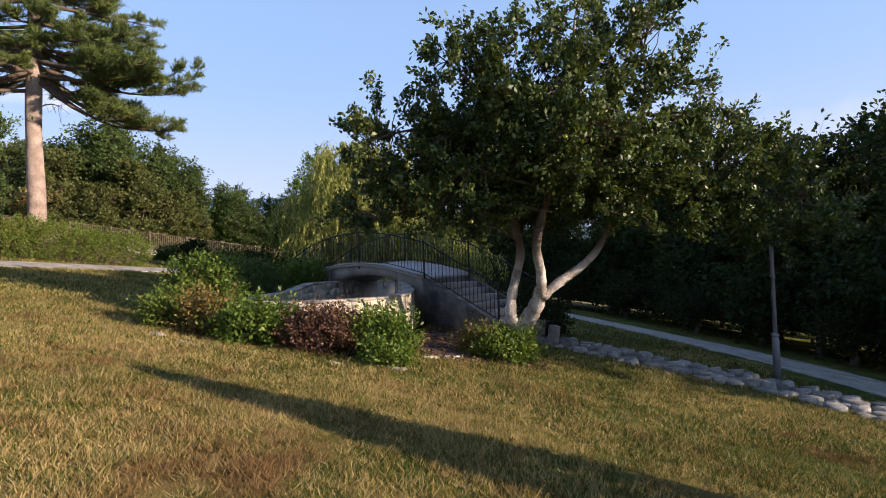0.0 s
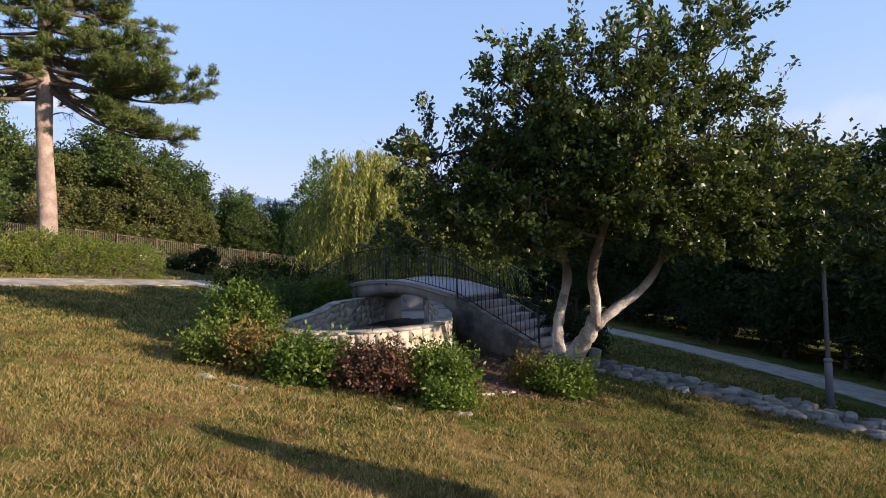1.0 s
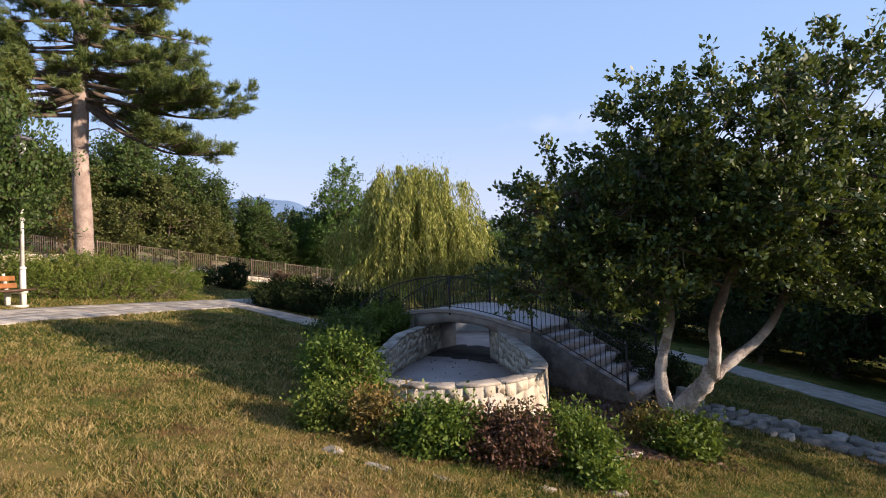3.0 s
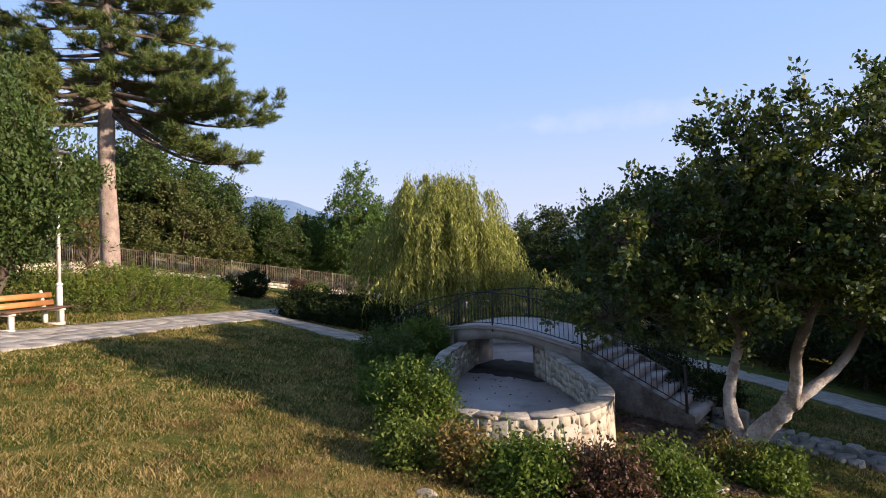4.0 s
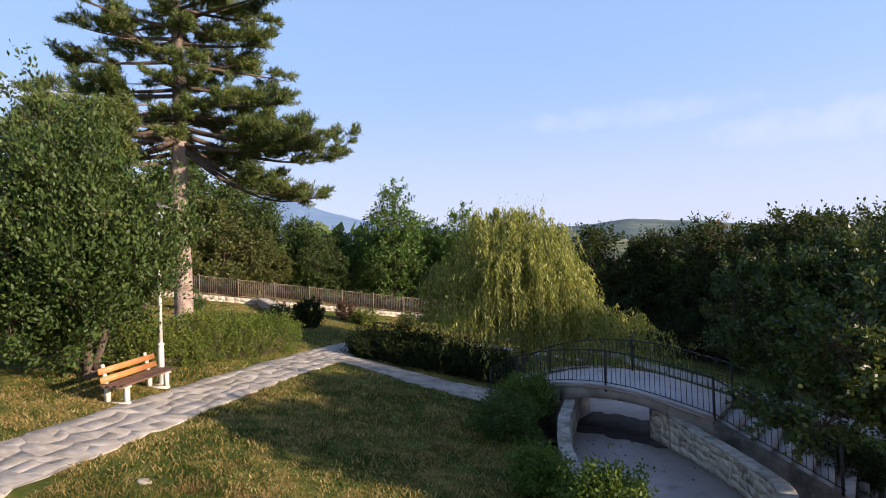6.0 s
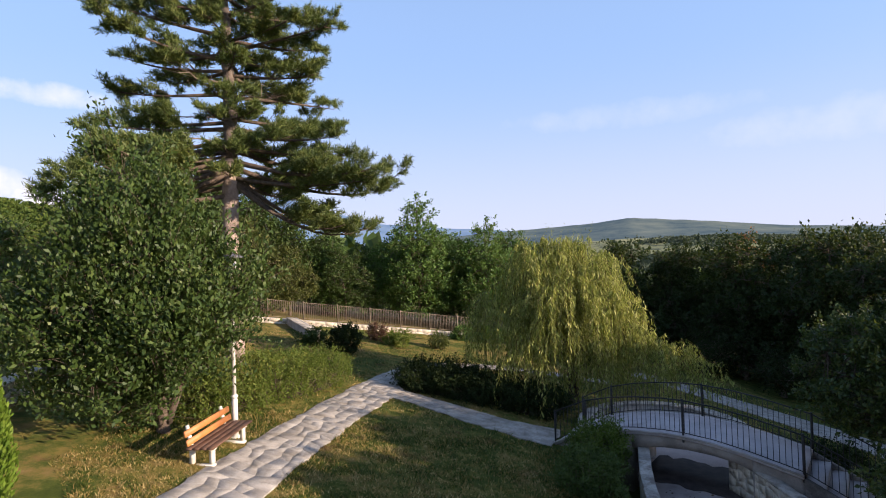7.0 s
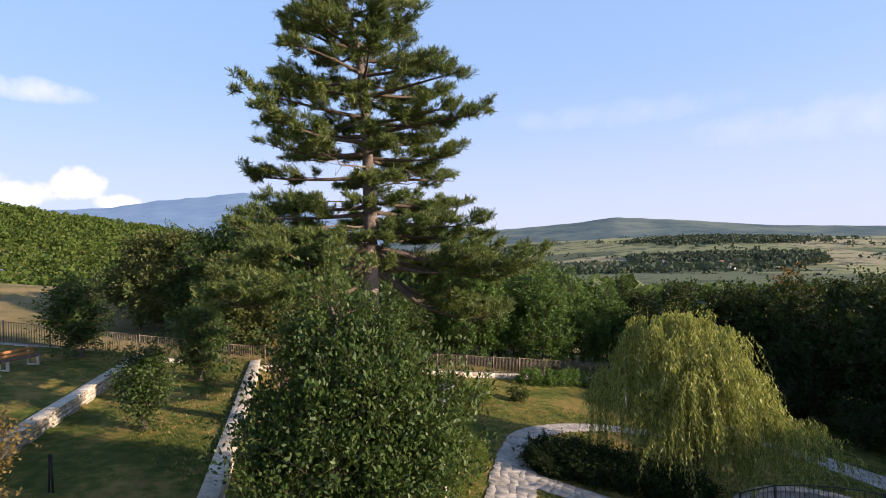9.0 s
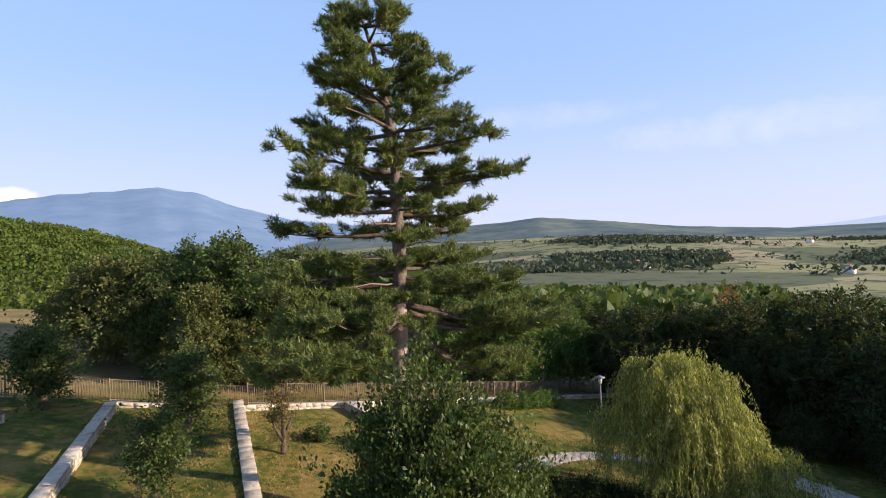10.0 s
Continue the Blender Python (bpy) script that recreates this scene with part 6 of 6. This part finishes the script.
def build_grass():
    r = np.random.default_rng(77)

    def clear(x, y):
        d = np.hypot(x - BASIN_X, np.where(y < BASIN_Y, y - BASIN_Y, 0))
        ok = ~((d < 2.0) & (y < 17)) & ~((np.abs(x - 0.4) < 0.8) & (y > 8.5) & (y < 12.5)) & (np.hypot(x + 1.7, y - 18) > 2.7)
        for pts in (PATH_MAIN, PATH_BRANCH, PATH_LOWER):
            q, _ = ribbon(pts, 0.5)
            dist = np.min(np.hypot(x[:, None] - q[None, :, 0], y[:, None] - q[None, :, 1]) - q[None, :, 2], axis=1)
            ok &= dist > 0.02
        rel = BR_D[0] * (x - BR_O[0]) + BR_D[1] * (y - BR_O[1])
        off = BR_N[0] * (x - BR_O[0]) + BR_N[1] * (y - BR_O[1])
        return ok & ~((np.abs(rel - 0.5) < 4.6) & (off > -0.3) & (off < 2.4))

    def patchy(x, y, size, seed):
        """Smooth random field between 0 and 1."""
        tab = np.random.default_rng(seed).random((64, 64))
        u, v = x / size, y / size
        i, j = np.floor(u).astype(int), np.floor(v).astype(int)
        a, b = smooth(u - i, 0, 1), smooth(v - j, 0, 1)
        at = lambda p, q: tab[p % 64, q % 64]
        return (at(i, j) * (1 - a) + at(i + 1, j) * a) * (1 - b) + (at(i, j + 1) * (1 - a) + at(i + 1, j + 1) * a) * b

    def blades(x0, x1, y0, y1, n, h, w):
        x, y = r.uniform(x0, x1, n), r.uniform(y0, y1, n)
        # within the fan that the lawn opens towards the basin; thicker in tufts
        tuft = patchy(x, y, 0.11, 1) * 0.6 + patchy(x, y, 0.45, 2) * 0.4
        k = clear(x, y) & (x > -4.2 - 0.98 * y) & (x < 0.8 + 0.98 * y) & (r.random(n) < 0.25 + 1.3 * tuft)
        x, y, tuft = x[k], y[k], tuft[k]
        n = len(x)
        p = np.stack([x, y, ground(x, y) - 0.005], 1)
        a = r.uniform(0, 6.28, n)
        side = np.stack([np.cos(a), np.sin(a), np.zeros(n)], 1) * w * r.uniform(0.6, 1.3, (n, 1))
        hh = (h * r.uniform(0.4, 1.3, n) * (0.35 + 1.5 * tuft ** 1.5))[:, None]
        lean = np.stack([r.normal(size=n) * 0.7, r.normal(size=n) * 0.7, np.ones(n)], 1) * hh
        return np.stack([p - side, p + side, p + lean], 1)

    t = np.concatenate([blades(-8, 5.5, 2.3, 5.6, 300000, 0.055, 0.0046), blades(-12, 8, 5.4, 9.5, 260000, 0.062, 0.0068), blades(-16, 8, 9.3, 17, 170000, 0.07, 0.012), blades(-24, 8, 16.5, 32, 90000, 0.07, 0.016)])
    single("grass", Geo().tris(t), L["grass"], "short mown lawn grass, partly dried out", "grass", kind="stuff")
    x, y = r.uniform(-9, 6.5, 420), r.uniform(1.5, 11, 420)
    k = clear(x, y)
    out = []
    for px, py in zip(x[k], y[k]):
        m = r.integers(4, 12)
        p = np.array([px, py, gz(px, py)]) + np.c_[r.normal(size=(m, 2)) * 0.06, np.zeros(m)]
        hh = r.uniform(0.05, 0.12, (m, 1))
        lean = np.c_[r.normal(size=(m, 2)) * 0.3, np.ones(m)] * hh
        a = r.uniform(0, 6.28, m)
        side = np.stack([np.cos(a), np.sin(a), np.zeros(m)], 1) * 0.0035
        out.append(np.stack([p - side, p + side, p + lean], 1))
    single("dry_stalks", Geo().tris(np.concatenate(out)), L["straw"], "pale dry grass stalks standing above the lawn", "grass", kind="stuff")


build_grass()

# ---- stones, piece by piece ----
lay(flags(PATH_MAIN, 5, 0.31, 1), path_main, M["flag"])
lay(flags(PATH_BRANCH, 4, 0.3, 2), path_branch, M["flag"])
lay(flags(PATH_LOWER, 8, 0.3, 3), path_lower, M["flag"])
lay(flags(LITTER, 3, 0.5, 4, None, 0.03), paved_patch, M["litter"], "paving_slab")
r_li = np.random.default_rng(19)
lx, ly = r_li.uniform(-0.5, 1.7, 1500), r_li.uniform(8.3, 12.8, 1500)
lp = np.stack([lx, ly, ground(lx, ly) + 0.045 + r_li.uniform(0, 0.02, 1500)], 1)
ld = np.c_[r_li.normal(size=(1500, 2)), r_li.normal(size=1500) * 0.15]
single("fallen_leaves", Geo().quads(leaf_quads(lp, ld, 0.07, 0.6, 0.3, r_li)), L["red"], "brown fallen leaves on the paving", "leaves", kind="stuff")
# dark sheet laid on the floor in place of the bridge's shade
r_si = np.random.default_rng(23)
shade_edge = np.array([on_bridge(a, w + r_si.uniform(-0.12, 0.12), 0)[:2] for a, w in [(q, 0.12) for q in np.linspace(-1.2, 1.45, 14)] + [(q, 1.95) for q in np.linspace(1.45, -1.2, 14)]])
single("arch_shade_sheet", Geo().prism(shade_edge, FLOOR_Z - 0.02, FLOOR_Z + 0.018), M["silt"], "dark sheet painting the shade under the bridge arch", "silt")
r_fl = np.random.default_rng(20)
fp = np.stack([r_fl.uniform(-3.6, -1.0, 90), r_fl.uniform(9.8, 15, 90), np.full(90, FLOOR_Z + 0.012)], 1)
single("basin_leaves", Geo().quads(leaf_quads(fp, np.c_[r_fl.normal(size=(90, 2)), r_fl.normal(size=90) * 0.1], 0.07, 0.6, 0.3, r_fl)), L["red"], "few dry leaves on the basin floor", "leaves", kind="stuff")

outer, inner = basin_line(0.13), basin_line(-0.13)
face_stones(wall_face(outer, lambda x, y: (0.0, z_basin(x, y)[1] - 0.01), 5, 0.25, 1, 5, 0.0024, 0.985), basin_wall, M["stone"])
face_stones(wall_face(inner, lambda x, y: (FLOOR_Z, z_basin(x, y)[1] - 0.01), 4, 0.26, -1, 6, 0.0024, 0.985), basin_wall, M["stone"], "inner_stone")
coping(RIM, 0.14, z_basin, 0.55, basin_wall, 7, M["coping"])
coping(FAR_RIM, 0.2, z_far_basin, 0.3, basin_wall_far, 8, M["coping"])
for body, line, zf, seed, side, half in ((wall_upper, LINE_A, z_wall_a, 12, -1, 0.2), (wall_middle, LINE_B, z_wall_b, 13, -1, 0.22), (wall_short, LINE_C, z_wall_c, 14, -1, 0.3)):
    t = unit(np.gradient(line, axis=0))
    nn = np.stack([t[:, 1], -t[:, 0]], 1) * side
    face_stones(wall_face(line + nn * half, lambda x, y, zf=zf: (zf(x, y)[0] + 0.45, zf(x, y)[1]), 3, 0.42, side, seed, 0.03), body, M["stone"])
    coping(line, half + 0.04, zf, 0.8, body, seed + 20, M["stone"])
t = unit(np.gradient(FENCE_LINE, axis=0))
nn = np.stack([t[:, 1], -t[:, 0]], 1)
face_stones(wall_face(FENCE_LINE + nn * 0.17, lambda x, y: (z_back(x, y)[0] + 0.4, z_back(x, y)[1]), 2, 0.5, 1, 15, 0.03), wall_back, M["stone"])


def rubble(line, half, rows, step, parent, seed, mat):
    """Rough stones laid loosely along a low wall."""
    r = np.random.default_rng(seed)
    s = np.concatenate(([0], np.cumsum(np.hypot(*np.diff(line, axis=0).T))))
    count = 0
    for row in range(rows):
        u = 0.0
        while u < s[-1]:
            w = step * r.uniform(0.6, 1.5)
            x, y = np.interp(u + w / 2, s, line[:, 0]), np.interp(u + w / 2, s, line[:, 1])
            x2, y2 = np.interp(u + w, s, line[:, 0]), np.interp(u + w, s, line[:, 1])
            ang = math.degrees(math.atan2(y2 - y, x2 - x + 1e-9)) + r.uniform(-12, 12)
            off = (row - (rows - 1) / 2) * 2 * half / rows + r.uniform(-0.03, 0.03)
            nx, ny = -math.sin(radians(ang)), math.cos(radians(ang))
            o = np.array([(w / 2 * math.cos(a) * r.uniform(0.8, 1.15), half / rows * 1.1 * math.sin(a) * r.uniform(0.8, 1.15)) for a in np.linspace(0, 2 * math.pi, 7, endpoint=False)])
            h = r.uniform(0.05, 0.1) + 0.035 * row
            z = gz(x + nx * off, y + ny * off)
            part("stone", Geo().prism(o, -0.1, np.full(7, h) + r.uniform(-0.02, 0.02, 7), 0.025), mat, parent, at=pose(x + nx * off, y + ny * off, z, r.uniform(-8, 8), r.uniform(-8, 8), ang))
            u += w * 0.97
            count += 1
    return count


rubble(EDGE_LINE, 0.56, 4, 0.3, wall_edge, 16, M["grey_stone"])


def edging_stone(x, y, w, d, h, turn, label, mat="stone"):
    r = np.random.default_rng(int(abs(x * 100) + abs(y * 37)))
    o = np.array([(w / 2 * math.cos(a) * (1.2 + r.uniform(-0.1, 0.1)), d / 2 * math.sin(a) * (1.2 + r.uniform(-0.1, 0.1))) for a in np.linspace(0.4, 2 * math.pi + 0.4, 8, endpoint=False)])
    o *= 0.75
    ob = single("edging_stone", Geo().prism(o, -0.12, np.full(8, h) + r.uniform(-0.015, 0.015, 8), 0.02), M[mat], label, "stone", "bed edging stones")
    ob.matrix_basis = pose(x, y, gz(x, y), 0, 9, turn)


for x, y, w, d, h, turn in ((-4.0, 7.3, 0.32, 0.2, 0.012, -10), (-3.4, 6.95, 0.5, 0.14, 0.012, -24), (-2.7, 6.85, 0.3, 0.12, 0.02, -15), (-1.5, 6.95, 0.24, 0.12, 0.02, 8), (-0.66, 7.05, 0.32, 0.13, 0.04, 25),
                            (-0.25, 8.35, 0.4, 0.14, 0.03, 40), (0.1, 8.62, 0.45, 0.15, 0.04, 30)):
    edging_stone(x, y, w, d, h, turn, "flat pale edging stone of the shrub bed", "coping")
edging_stone(2.5, 12.35, 0.3, 0.34, 0.46, 20, "upright grey stone at the end of the edging wall", "grey_stone")
edging_stone(2.28, 12.85, 0.34, 0.3, 0.36, 50, "upright grey stone at the end of the edging wall", "grey_stone")
edging_stone(-10.95, 9.45, 0.24, 0.16, 0.04, 10, "small pale stone lying on the lawn")
